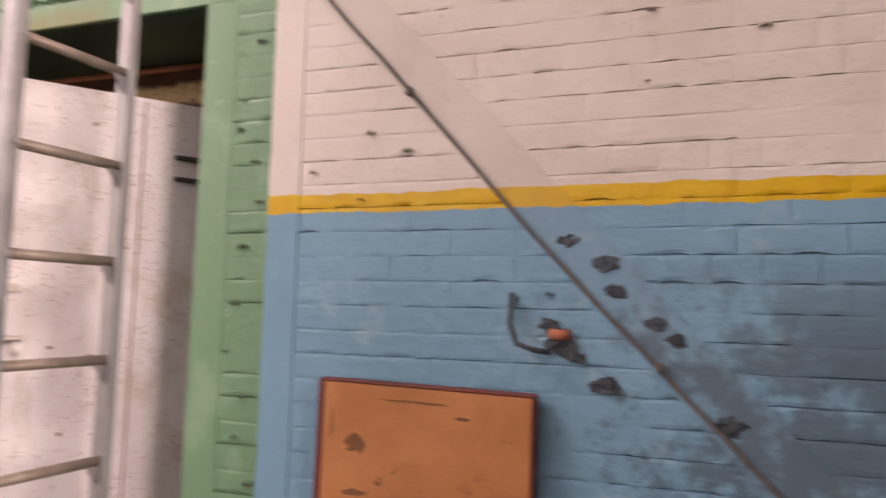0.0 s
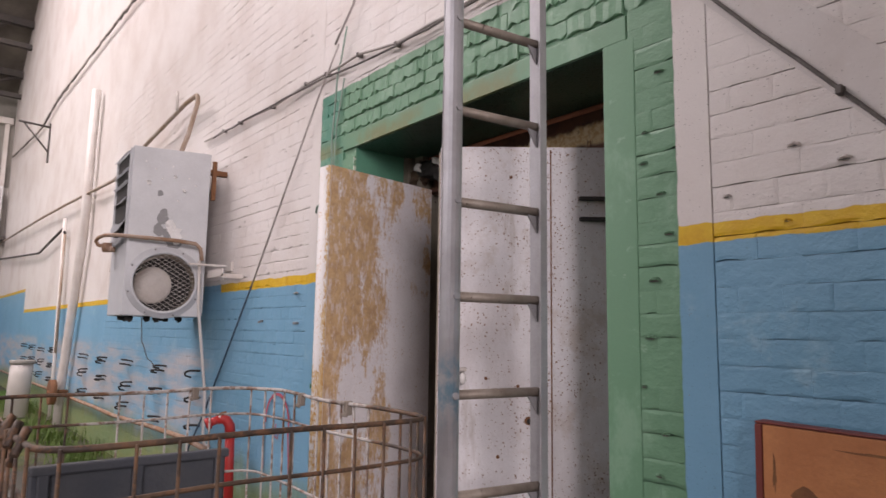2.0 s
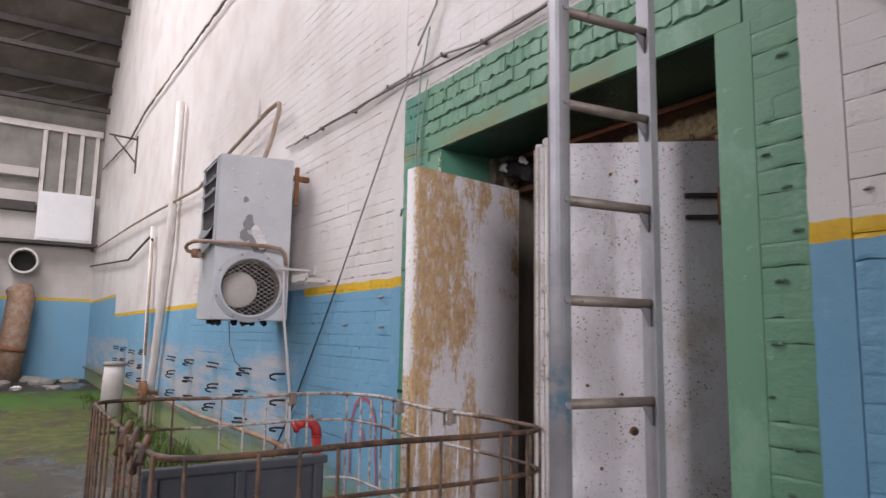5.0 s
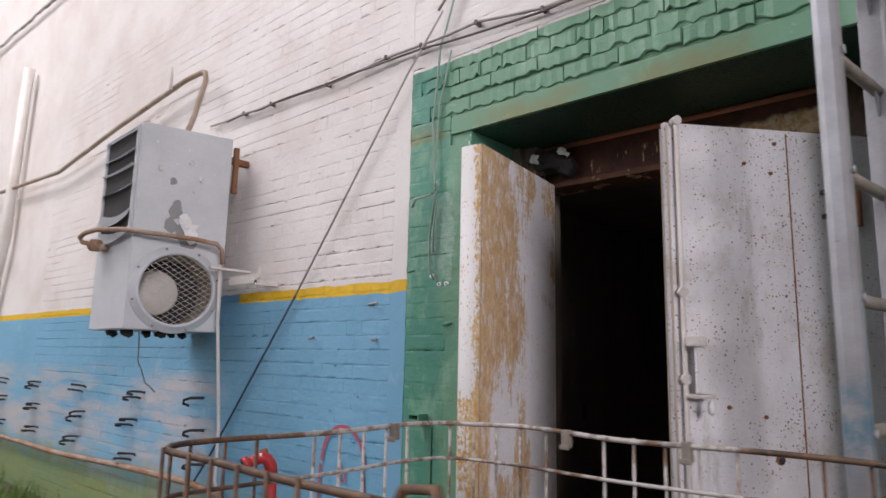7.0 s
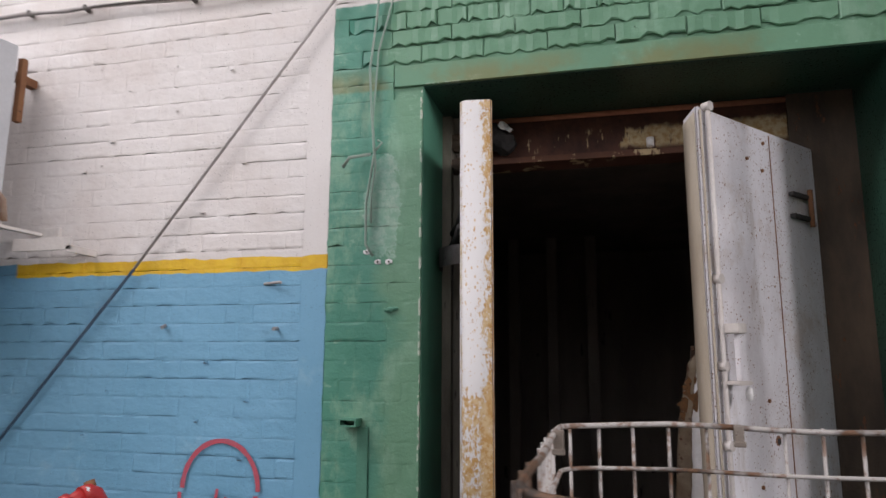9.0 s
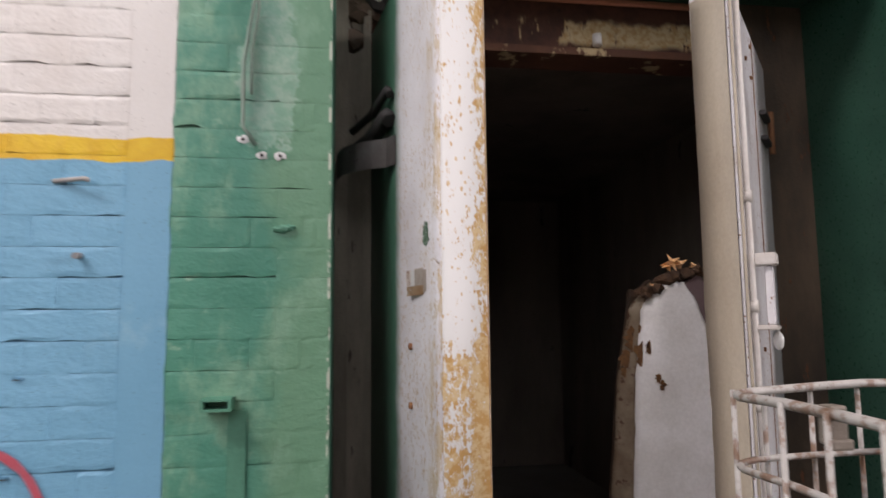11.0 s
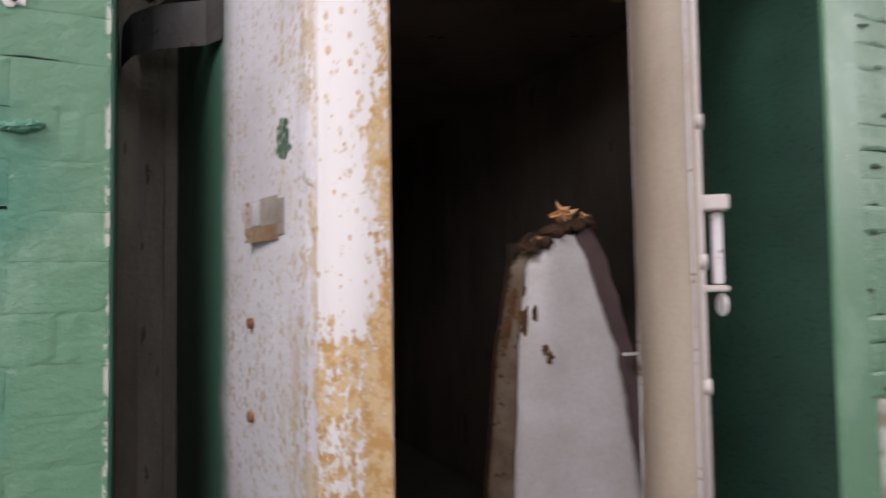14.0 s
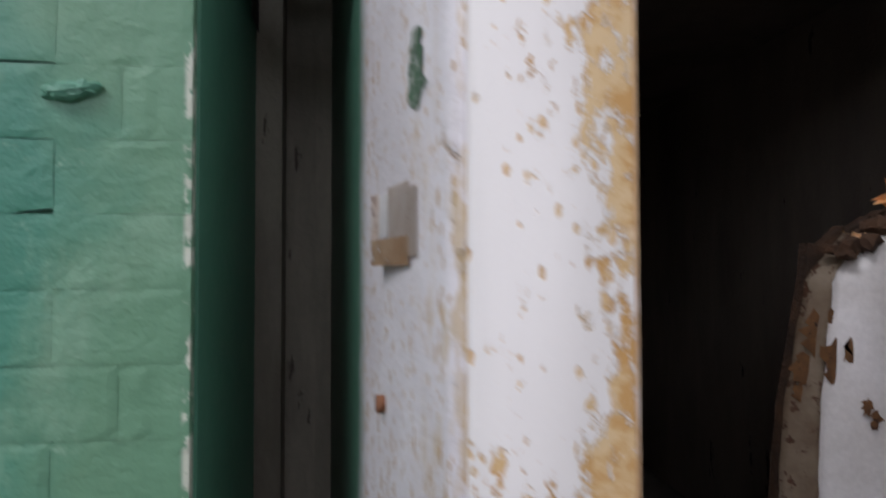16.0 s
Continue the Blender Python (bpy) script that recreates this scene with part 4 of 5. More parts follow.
def smear_paint():
    n = Nodes("blue_smear_on_grey")
    x, y, z = n.xyz()
    f = n.times(n.step(n.noise(18, 5, 0.7), 0.35, 0.65), n.times(n.step(z, 1.06, 1.20), n.step(z, 1.36, 1.26)))
    c = n.mix(n.step(n.noise(6, 6), 0.35, 0.7), (0.42, 0.42, 0.44), (0.32, 0.31, 0.32))
    c = n.mix(n.step(n.noise(30, 5, 0.7), 0.69, 0.74), c, (0.17, 0.15, 0.14))
    return n.finish(n.mix(n.times(f, 0.8), c, (0.09, 0.22, 0.30)), 0.36, 0.5, n.noise(140, 3), 0.0008)


M_SMEAR = smear_paint()
ladder()


# ---- wire cage with what stands in it ----
def cage():
    ob = thing("wire_cage", "rusty welded wire cage of a bulk container, open topped", "cage")
    x0, x1, y0, y1, r = -2.60, -1.42, 0.30, 1.22, 0.09

    def loop(z, out=0.0):
        pts = []
        for cx, cy, a in ((x1 - r, y1 - r, 0), (x0 + r, y1 - r, 90), (x0 + r, y0 + r, 180), (x1 - r, y0 + r, 270)):
            pts += arc((cx, cy), r + out, a, a + 90, z)
        out_pts = []
        for a, b in zip(pts, pts[1:] + pts[:1]):
            a, b = Vector(a), Vector(b)
            k = max(1, int((b - a).length / 0.08))
            out_pts += [a.lerp(b, i / k) for i in range(k)]
        return [p + Vector((0.006 * noise.noise(p * 4), 0.006 * noise.noise(p * 4 + Vector((9, 0, 0))), 0.010 * noise.noise(p * 3 + Vector((0, 5, 0))))) for p in out_pts]
    for i, z in enumerate((1.16, 1.06, 0.84, 0.60, 0.36, 0.12)):
        bm = bmesh.new()
        tube(bm, loop(z), 0.0068 if i == 0 else 0.0052, 8, True)
        part("rail", bm, M_CAGE, ob, "rusty top rail" if i == 0 else "")
    path = loop(1.16, 0.008)
    total, last, k = 0.0, None, 0
    shaft = bmesh.new()
    tube(shaft, [(0, 0, 1.165), (0, 0, F)], 0.0042, 6)
    wire_mesh = mesh_of("wire", shaft, M_CAGE)
    gaps = (0.075, 0.08, 0.032, 0.075, 0.09)
    for a in path:
        if last is not None:
            total += (a - last).length
        if last is None or total >= gaps[k % 5]:
            w = new("wire", wire_mesh)
            w.parent, w.location = ob, (a.x, a.y, 0)
            total, k = 0.0, k + 1
        last = a
    for x, y in ((-2.19, 1.22), (-1.87, 1.22), (-2.59, 0.98)):
        part("clip", boxes((x - 0.011, x + 0.011, y - 0.012, y + 0.010, 1.125, 1.170), (x - 0.014, x + 0.014, y - 0.016, y - 0.009, 1.120, 1.133), bevel=0.003), M_RUNG, ob, "bent sheet-metal clip")
    for i, (y, s) in enumerate(((0.44, 1), (0.52, -1), (0.60, 1))):
        part("twisted_wire", bars((((-1.55 - i * 0.12, 0.282, 1.14), (-1.58 - i * 0.12, 0.302, 1.185), (-1.65 - i * 0.12, 0.315, 1.175), (-1.68 - i * 0.12, 0.292, 1.10)), 0.008)), M_CAGE, ob)
    return ob


cage()
pal = thing("plastic_pallet", "blue-grey plastic pallet standing on edge in the cage", "pallet")
part("deck", boxes((-2.52, -2.48, 0.44, 1.07, F, 0.95), bevel=0.01), M_TRAY, pal)
for y in (0.46, 0.74, 1.02):
    part("runner", boxes((-2.48, -2.455, y, y + 0.035, F, 0.935), bevel=0.006), M_TRAY, pal)
part("rim", boxes((-2.485, -2.45, 0.44, 1.07, 0.925, 0.955), bevel=0.006), M_TRAY, pal)


# ---- fan heater on the wall ----
def fan_heater():
    ob = thing("fan_heater", "grey wall-mounted fan heater with louvres and peeling paint", "heater")
    ob.location = (-0.03, 0.02, 0.045)
    A, B, C, D = Vector((-5.20, 1.295)), Vector((-5.075, 1.835)), Vector((-5.75, 1.93)), Vector((-5.815, 1.33))
    z0, z1 = 1.44, 2.715
    u = (B - A).normalized()
    n = Vector((u.y, -u.x))
    ul = (D - A).normalized()
    nl = Vector((-ul.y, ul.x))
    P = lambda s, h, z: Vector((*(A + u * s + n * h), z))
    L = lambda s, h, z: Vector((*(A + ul * s + nl * h), z))
    c, R = (0.272, 1.69), 0.215
    ring = lambda r, h, k=32: [P(c[0] + r * math.cos(2 * math.pi * i / k), h, c[1] + r * math.sin(2 * math.pi * i / k)) for i in range(k)]
    bm = bmesh.new()
    prism(bm, [tuple(v) for v in (A, B, C, D)], z0, z1)
    bmesh.ops.bevel(bm, geom=list(bm.edges), offset=0.006, segments=2, affect="EDGES")
    bm.normal_update()
    side = max((f for f in bm.faces if f.normal.dot(Vector((n.x, n.y, 0))) > 0.99), key=lambda f: f.calc_area())
    mid = Vector((*(A + u * c[0]), c[1]))
    turn = lambda v: math.atan2(v.z - mid.z, (v - mid).dot(Vector((u.x, u.y, 0)))) % (2 * math.pi)
    corners = sorted([v for v in side.verts], key=lambda v: turn(v.co))
    bmesh.ops.delete(bm, geom=[side], context="FACES_ONLY")
    lip = [bm.verts.new(p) for p in ring(R, 0.0)]
    near = lambda i: corners[min(range(4), key=lambda k: abs((turn(corners[k].co) - (2 * math.pi * (i + 0.5) / 32) + math.pi) % (2 * math.pi) - math.pi))]
    for i in range(32):
        bm.faces.new((lip[i], lip[(i + 1) % 32], near(i)))
        if near(i) is not near(i + 1):
            bm.faces.new((lip[(i + 1) % 32], near(i + 1), near(i)))
    bmesh.ops.recalc_face_normals(bm, faces=bm.faces)
    part("casing", bm, M_GREY_PAINT, ob)
    bm = bmesh.new()
    rows = [[bm.verts.new(p) for p in ring(r, h)] for r, h in ((R + 0.055, 0.001), (R + 0.05, 0.012), (R + 0.025, 0.012), (R + 0.02, 0.035), (R, 0.035), (R, 0.003))]
    for a, b in zip(rows, rows[1:]):
        for i in range(32):
            bm.faces.new((a[i], a[(i + 1) % 32], b[(i + 1) % 32], b[i])).smooth = True
    bmesh.ops.recalc_face_normals(bm, faces=bm.faces)
    part("fan_ring", bm, M_GREY_PAINT, ob)
    bm = bmesh.new()
    rows = [[bm.verts.new(p) for p in ring(r, h)] for r, h in ((R - 0.001, 0.003), (R - 0.001, -0.30))]
    for i in range(32):
        bm.faces.new((rows[0][i], rows[0][(i + 1) % 32], rows[1][(i + 1) % 32], rows[1][i])).smooth = True
    part("fan_throat", bm, M_DUST, ob, "dusty round fan throat")
    bm = bmesh.new()
    bm.faces.new([bm.verts.new(p) for p in ring(R, -0.295)])
    part("fan_back", bm, M_BLACK, ob, "black disc standing for the unlit throat")
    hubs = bmesh.new()
    disc = [[hubs.verts.new(P(c[0] - 0.075 + r * math.cos(w), h, c[1] - 0.01 + r * math.sin(w))) for w in [6.2832 * i / 28 for i in range(28)]] for r, h in ((0.142, -0.25), (0.142, -0.225), (0.13, -0.215), (0.03, -0.21))]
    for p, q in zip(disc, disc[1:]):
        for i in range(28):
            hubs.faces.new((p[i], p[(i + 1) % 28], q[(i + 1) % 28], q[i])).smooth = True
    hubs.faces.new(disc[-1])
    bmesh.ops.recalc_face_normals(hubs, faces=hubs.faces)
    part("fan_hub", hubs, M_PIPE_WHITE, ob, "pale round fan hub")
    bm = bmesh.new()
    for s in (1, -1):
        for i in range(-12, 13):
            q = i * 0.0335
            pts = []
            for j in range(-20, 21):
                x = j * 0.02
                zz = q + s * x * 0.62
                if x * x + zz * zz < R * R:
                    pts.append(P(c[0] + x, 0.034, c[1] + zz))
            if len(pts) > 1:
                tube(bm, [pts[0], pts[-1]], 0.0016, 4)
    part("grille", bm, M_PIPE_WHITE, ob, "expanded metal grille")
    for i in range(8):
        w = i * math.pi / 4 + 0.3
        part("screw", bars(((P(c[0] + 0.255 * math.cos(w), 0.01, c[1] + 0.255 * math.sin(w)), P(c[0] + 0.255 * math.cos(w), 0.02, c[1] + 0.255 * math.sin(w))), 0.008)), M_GREY_DARK, ob)
    # louvres on the front
    # flat black sheet in place of the shade behind the slats
    bm = bmesh.new()
    bm.faces.new([bm.verts.new(L(s, 0.002, z)) for s, z in ((0.05, 2.68), (0.57, 2.68), (0.57, 2.04), (0.05, 2.04))])
    part("louvre_opening", bm, M_BLACK, ob, "black sheet standing for the shaded louvre opening")
    for i, (z, drop, sag) in enumerate(((2.69, 0.02, 0.0), (2.56, 0.016, 0.01), (2.455, 0.006, 0.008), (2.335, 0.018, 0.012), (2.19, 0.07, 0.035), (2.075, 0.07, 0.03))):
        bm = bmesh.new()
        a = [bm.verts.new(L(0.04 + 0.54 * j / 6, 0.004, z - sag * math.sin(j / 6 * 3.14))) for j in range(7)]
        b = [bm.verts.new(L(0.04 + 0.54 * j / 6, 0.035, z - drop - sag * math.sin(j / 6 * 3.14))) for j in range(7)]
        fs = [bm.faces.new((a[j], a[j + 1], b[j + 1], b[j])) for j in range(6)]
        bmesh.ops.solidify(bm, geom=fs, thickness=0.002)
        part("louvre_slat", bm, M_GREY_PAINT, ob)
    for s in (0.03, 0.57):
        bm = bmesh.new()
        slab(bm, A + ul * s, A + ul * (s + 0.025), nl, 0.001, 0.015, 2.02, 2.70)
        part("louvre_frame", bm, M_GREY_PAINT, ob)
    # peeled paint
    rng = random.Random(11)

    def blot(s, z, r, mat, h, name, lab, curl=0.0):
        m = bmesh.new()
        k = 9
        o = [m.verts.new(P(s + r * rng.uniform(0.45, 1.2) * math.cos(6.283 * j / k), h + rng.uniform(0, curl), z + r * rng.uniform(0.5, 1.3) * math.sin(6.283 * j / k))) for j in range(k)]
        hub = m.verts.new(P(s, h + 0.0005, z))
        for j in range(k):
            m.faces.new((o[j], o[(j + 1) % k], hub))
        part(name, m, mat, ob, lab)
    for s, z, r in ((0.20, 2.36, 0.022), (0.235, 2.16, 0.035), (0.20, 2.08, 0.035), (0.265, 2.05, 0.03), (0.32, 1.985, 0.035), (0.29, 2.02, 0.03), (0.24, 2.22, 0.02)):
        blot(s, z, r * 1.5, M_GREY_DARK, 0.0015, "bare_patch", "bare grey patch")
    for s, z, r in ((0.29, 2.12, 0.035), (0.32, 2.07, 0.042), (0.345, 2.02, 0.03), (0.12, 2.44, 0.014), (0.30, 2.50, 0.012), (0.37, 2.40, 0.012)):
        blot(s, z, r * 1.45, M_PEEL, 0.004, "paint_flake", "curling white paint flake", 0.02)
    for s, z in ((0.09, 2.60), (0.16, 2.55), (0.28, 2.58), (0.40, 2.50), (0.33, 2.32), (0.45, 2.45), (0.21, 2.48)):
        blot(s, z, 0.008, M_PEEL, 0.003, "paint_flake", "", 0.01)
    # ragged dark lagging under the casing
    for i in range(9):
        x, y = rng.uniform(-5.7, -5.2), rng.uniform(1.36, 1.8)
        m = bmesh.new()
        bmesh.ops.create_icosphere(m, subdivisions=1, radius=0.03, matrix=Matrix.LocRotScale((x, y, z0 - 0.012), Euler((rng.random(), rng.random(), 0)), (1.6, 1.0, rng.uniform(0.6, 1.1))))
        part("lagging_scrap", m, M_BLACK, ob)
    for r in ((-5.70, -5.64, 1.9, 2.0, 1.6, 1.66), (-5.70, -5.64, 1.9, 2.0, 2.5, 2.56), (-5.14, -5.10, 1.82, 2.0, 2.56, 2.60)):
        part("mount", boxes(r), M_RUST, ob, "rusty wall bracket")
    part("angle_iron", boxes((-5.09, -5.06, 1.85, 1.88, 2.35, 2.66), bevel=0.003), M_RUST, ob, "rusty angle iron")
    # rusty pipe bent across the casing, with its valve
    part("feed_pipe", bars((((-5.70, 1.25, 1.985), (-5.76, 1.215, 2.0), (-5.77, 1.20, 2.03), (-5.70, 1.20, 2.05), (-5.50, 1.20, 2.05), (-5.18, 1.23, 2.02), (-5.10, 1.36, 2.01), (-5.03, 1.60, 2.0), (-4.995, 1.73, 1.985), (-4.99, 1.765, 1.95), (-4.99, 1.78, 1.86)), 0.015), sides=10), M_PIPE_RUST, ob, "bent rusty pipe")
    part("valve", bars((((-5.74, 1.26, 1.975), (-5.60, 1.26, 1.975)), 0.024), (((-5.66, 1.26, 1.94), (-5.66, 1.26, 2.01)), 0.034), (((-5.58, 1.26, 1.955), (-5.58, 1.30, 1.955)), 0.02), sides=10), M_PIPE_RUST, ob, "rusty valve")
    return ob


fan_heater()
single("drain_pipe", bars((((-5.0, 1.785, 1.86), (-5.0, 1.80, 1.5), (-5.12, 1.93, 0.85), (-5.14, 1.94, 0.52), (-5.14, 1.96, 0.47), (-5.14, 2.0, 0.46)), 0.011), sides=10), M_PIPE_WHITE, "thin white pipe running down beside the heater", "pipe").location = (-0.03, 0.0, 0.045)
single("hanging_wire", bars((wavy([(-5.45, 1.5, 1.43), (-5.47, 1.52, 1.25), (-5.44, 1.56, 1.12), (-5.38, 1.6, 1.06)], 0.006, 0.04, 3), 0.004), sides=6), M_CABLE, "loose black wire hanging under the heater", "wire").location = (-0.03, 0.02, 0.045)


# ---- pipes and cables along the wall ----
def run(name, pts, r, mat, label, category, clips=(), amp=0.0, seed=1, sides=8):
    ob = thing(name, label, category)
    part("length", bars((wavy(pts, amp, 0.14, seed) if amp else pts, r), sides=sides), mat, ob)
    for x, z in clips:
        part("clip", boxes((x - 0.008, x + 0.008, 1.962, 2.0, z - 0.012, z + 0.012), bevel=0.002), M_CABLE, ob)
    return ob


Y = 1.975
run("heating_pipe", [(-5.63, 1.74, 2.75), (-5.62, 1.82, 3.02), (-5.60, 1.88, 3.33), (-5.62, 1.88, 3.39), (-5.68, 1.89, 3.415), (-5.97, 1.90, 3.43), (-7.15, 1.90, 3.325), (-8.57, 1.90, 3.16), (-11.5, 1.90, 3.30), (-14.05, 1.90, 3.40), (-21.58, 1.90, 3.62)], 0.020, M_PIPE_AGED, "rusty heating pipe along the wall to the heater", "pipe", sides=10)
run("heating_pipe", [(-6.12, 1.86, 3.39), (-6.12, 1.86, 3.51), (-6.14, 1.86, 3.57)], 0.014, M_PIPE_WHITE, "small vent cock on the heating pipe", "pipe", sides=10)
run("riser_pipe", [(-11.6, 1.92, 1.0), (-11.7, 1.92, 2.84)], 0.02, M_PIPE_AGED, "thin rusty riser pipe against the wall", "pipe", sides=10)
run("return_pipe", [(-11.72, 1.92, 2.86), (-11.9, 1.92, 2.95), (-14.2, 1.92, 2.75), (-21.58, 1.92, 3.2)], 0.020, M_STEEL_DARK, "dark return pipe along the wall", "pipe", sides=10)
run("riser_pipe", [(-10.06, 1.90, 4.72), (-10.15, 1.90, 2.65), (-10.85, 1.90, 0.5), (-10.87, 1.90, F)], 0.06, M_PIPE_WHITE, "white riser pipe against the wall", "pipe", sides=12)
run("riser_pipe", [(-11.8, 1.92, 3.1), (-11.62, 1.92, 0.8), (-11.65, 1.92, F)], 0.028, M_PIPE_WHITE, "thin white riser pipe against the wall", "pipe", sides=10)
run("skirting_pipe", [(-5.12, 1.95, 0.49), (-5.57, 1.95, 0.51), (-6.55, 1.95, 0.494), (-8.0, 1.95, 0.445), (-8.9, 1.95, 0.449), (-12.2, 1.95, 0.42), (-21.5, 1.95, 0.33)], 0.022, M_PIPE_RUST, "rusty pipe low along the wall", "pipe", sides=10)
run("wall_cable", [(0.78, Y, 2.92), (-2.75, Y, 2.90), (-3.13, Y, 2.965), (-3.50, Y, 2.963), (-3.767, Y, 2.977), (-4.28, Y, 2.96), (-4.87, Y, 2.987), (-5.41, Y, 3.003), (-5.65, Y, 3.01)], 0.008, M_CABLE_PALE, "painted-over cable clipped along the wall", "cable", [(-2.75, 2.90), (-3.13, 2.965), (-3.50, 2.963), (-3.767, 2.977), (-4.28, 2.96), (-4.87, 2.987), (-5.2, 3.0)], 0.006, 2)
run("wall_cable", [(0.78, Y - 0.008, 2.90), (-2.75, Y - 0.008, 2.885), (-3.767, Y - 0.008, 2.957), (-5.41, Y - 0.008, 2.985)], 0.006, M_CABLE, "thin dark cable clipped along the wall", "cable", (), 0.008, 4)
wire = thing("slack_wire", "thin wire slanting down the wall to the floor", "wire")
part("painted_length", bars((((-3.345, 1.965, 3.102), (-3.587, 1.97, 2.839), (-4.48, 1.975, 1.70)), 0.006)), M_CABLE_PALE, wire, "pale painted length")
part("bare_length", bars((((-4.48, 1.975, 1.70), (-5.295, 1.975, 0.72), (-5.52, 1.96, 0.46), (-5.66, 1.93, F)), 0.007)), M_CABLE_BLUE, wire, "blue painted length")
run("slack_wire", [(-3.364, 1.95, 3.102), (-3.2, 1.97, 3.3), (-3.1, 1.98, 3.75)], 0.007, M_CABLE_PALE, "pale wire end tied at the wall", "wire")
run("dropped_cable", [(-3.26, 1.965, 3.18), (-3.33, Y, 3.0), (-3.361, Y, 2.92), (-3.405, Y, 2.52), (-3.381, Y, 2.15), (-3.41, Y, 1.94), (-3.405, Y, 1.772), (-3.375, Y, 1.725)], 0.0055, M_CABLE_GREEN, "green-painted cable hanging on the door surround", "cable", (), 0.004, 6)
run("dropped_cable", [(-3.385, 1.95, 2.14), (-3.47, 1.93, 2.125), (-3.50, 1.94, 2.09)], 0.007, M_CABLE_GREEN, "short bent cable end on the door surround", "cable")
run("dropped_cable", [(-3.30, 1.985, 2.88), (-3.372, 1.985, 2.60), (-3.385, 1.98, 2.30), (-3.372, 1.98, 2.10), (-3.392, 1.98, 1.98), (-3.388, 1.98, 1.86)], 0.0045, M_CABLE_GREEN, "thin second strand beside the hanging cable", "cable", (), 0.005, 16)
run("dropped_cable", [(-3.37, 1.965, 2.16), (-3.34, 1.96, 2.19), (-3.36, 1.96, 2.20)], 0.005, M_CABLE_GREEN, "short curled cable end on the door surround", "cable")
run("slanting_cable", [(-1.02, 1.982, 2.465), (-0.957, 1.982, 2.393), (-0.18, 1.982, 1.50), (0.34, 1.982, 0.95), (0.76, 1.982, 0.5)], 0.006, M_CABLE, "dark cable slanting down beside the plaster patch", "cable", [(-0.66, 2.05), (0.07, 1.24)], 0.003, 8)
run("roof_cable", [(-4.2, 1.95, 5.3), (-8.06, 1.95, 5.43), (-11.0, 1.95, 5.55), (-13.9, 1.95, 5.62), (-15.8, 1.95, 5.5), (-20.8, 1.95, 5.91)], 0.015, M_CABLE, "bundle of slack cables high on the wall", "cable", (), 0.02, 9)
run("roof_cable", [(-4.2, 1.94, 5.32), (-9.0, 1.94, 5.475), (-13.9, 1.94, 5.635), (-15.8, 1.94, 5.515), (-20.8, 1.94, 5.925)], 0.010, M_CABLE_PALE, "slack cable high on the wall", "cable", (), 0.02, 10)
brk = thing("cable_bracket", "rusty triangular cable bracket high on the wall", "bracket")
part("arm", bars((((-14.8, 2.0, 5.32), (-14.8, 1.45, 5.35)), 0.022)), M_STEEL_DARK, brk)
part("brace", bars((((-14.8, 2.0, 4.8), (-14.8, 1.55, 5.32)), 0.018)), M_STEEL_DARK, brk)
part("upright", bars((((-14.8, 1.985, 4.6), (-14.8, 1.985, 5.4)), 0.018)), M_STEEL_DARK, brk)

wb = thing("wall_bracket", "pale angle bracket sticking out of the wall", "bracket")
part("plate", boxes((-5.02, -4.99, 1.70, 2.0, 1.868, 1.883), bevel=0.002), M_PIPE_WHITE, wb)
part("flange", boxes((-5.02, -4.90, 1.98, 2.0, 1.835, 1.905), bevel=0.002), M_PIPE_WHITE, wb)
part("arm", boxes((-4.72, -4.70, 1.84, 2.0, 1.765, 1.795), (-5.0, -4.70, 1.84, 1.852, 1.775, 1.83), bevel=0.002), M_PIPE_WHITE, wb)

# hooks left from the old coil, in rows
hook_bm = bars((((-0.09, 1.985, -0.018), (-0.05, 1.93, -0.008), (0.0, 1.91, 0.01), (0.05, 1.93, 0.016), (0.07, 1.985, 0.012), (0.10, 2.005, 0.005)), 0.009), sides=6)
hook_mesh = mesh_of("coil_hook", hook_bm, M_BLACK)
for r, z in enumerate((1.03, 0.81, 0.585)):
    for c, x in enumerate((-5.58, -6.56, -7.68, -8.8, -9.8, -12.2, -13.3, -14.3, -15.3)):
        for dz in ((0.0,) if c == 0 else (0.0, -0.045)):
            h = new("coil_hook", hook_mesh)
            h.matrix_world = pose(x + 0.03 * ((r * 5 + c * 3) % 4) + dz * 1.5, 0, z + dz + 0.012 * ((c + r) % 3), 0, (c * 37 + r * 53) % 25 - 12, 0)
            tagged(h, "bent dark wire hook in the blue wall", "hook", "coil hooks")


# ---- red hydrant pipe and the sprayed arch ----
hyd = thing("hydrant", "red standpipe with a bent open outlet", "hydrant")
part("riser", bars((((-4.405, 1.87, F), (-4.45, 1.87, 0.5), (-4.46, 1.87, 0.71)), 0.031), sides=14), M_RED, hyd)
part("elbow", bars((((-4.46, 1.87, 0.70), (-4.462, 1.865, 0.75), (-4.468, 1.845, 0.782), (-4.475, 1.815, 0.797), (-4.482, 1.785, 0.79)), 0.034), sides=14), M_RED, hyd)
part("outlet", bars((((-4.480, 1.80, 0.795), (-4.492, 1.738, 0.770)), 0.027), (((-4.491, 1.742, 0.772), (-4.498, 1.715, 0.760)), 0.040), sides=16), M_RED, hyd, "flanged red outlet")
# flat black disc for the shade inside the outlet
part("bore", bars((((-4.497, 1.717, 0.761), (-4.4985, 1.7125, 0.759)), 0.031), sides=16), M_BLACK, hyd, "black disc standing for the shaded outlet")
part("neck", bars((((-4.472, 1.835, 0.79), (-4.488, 1.828, 0.838)), 0.021), sides=12), M_RUST, hyd, "rusty stub")
part("collar", bars((((-4.46, 1.87, 0.695), (-4.46, 1.87, 0.708)), 0.036), sides=16), M_RED, hyd)
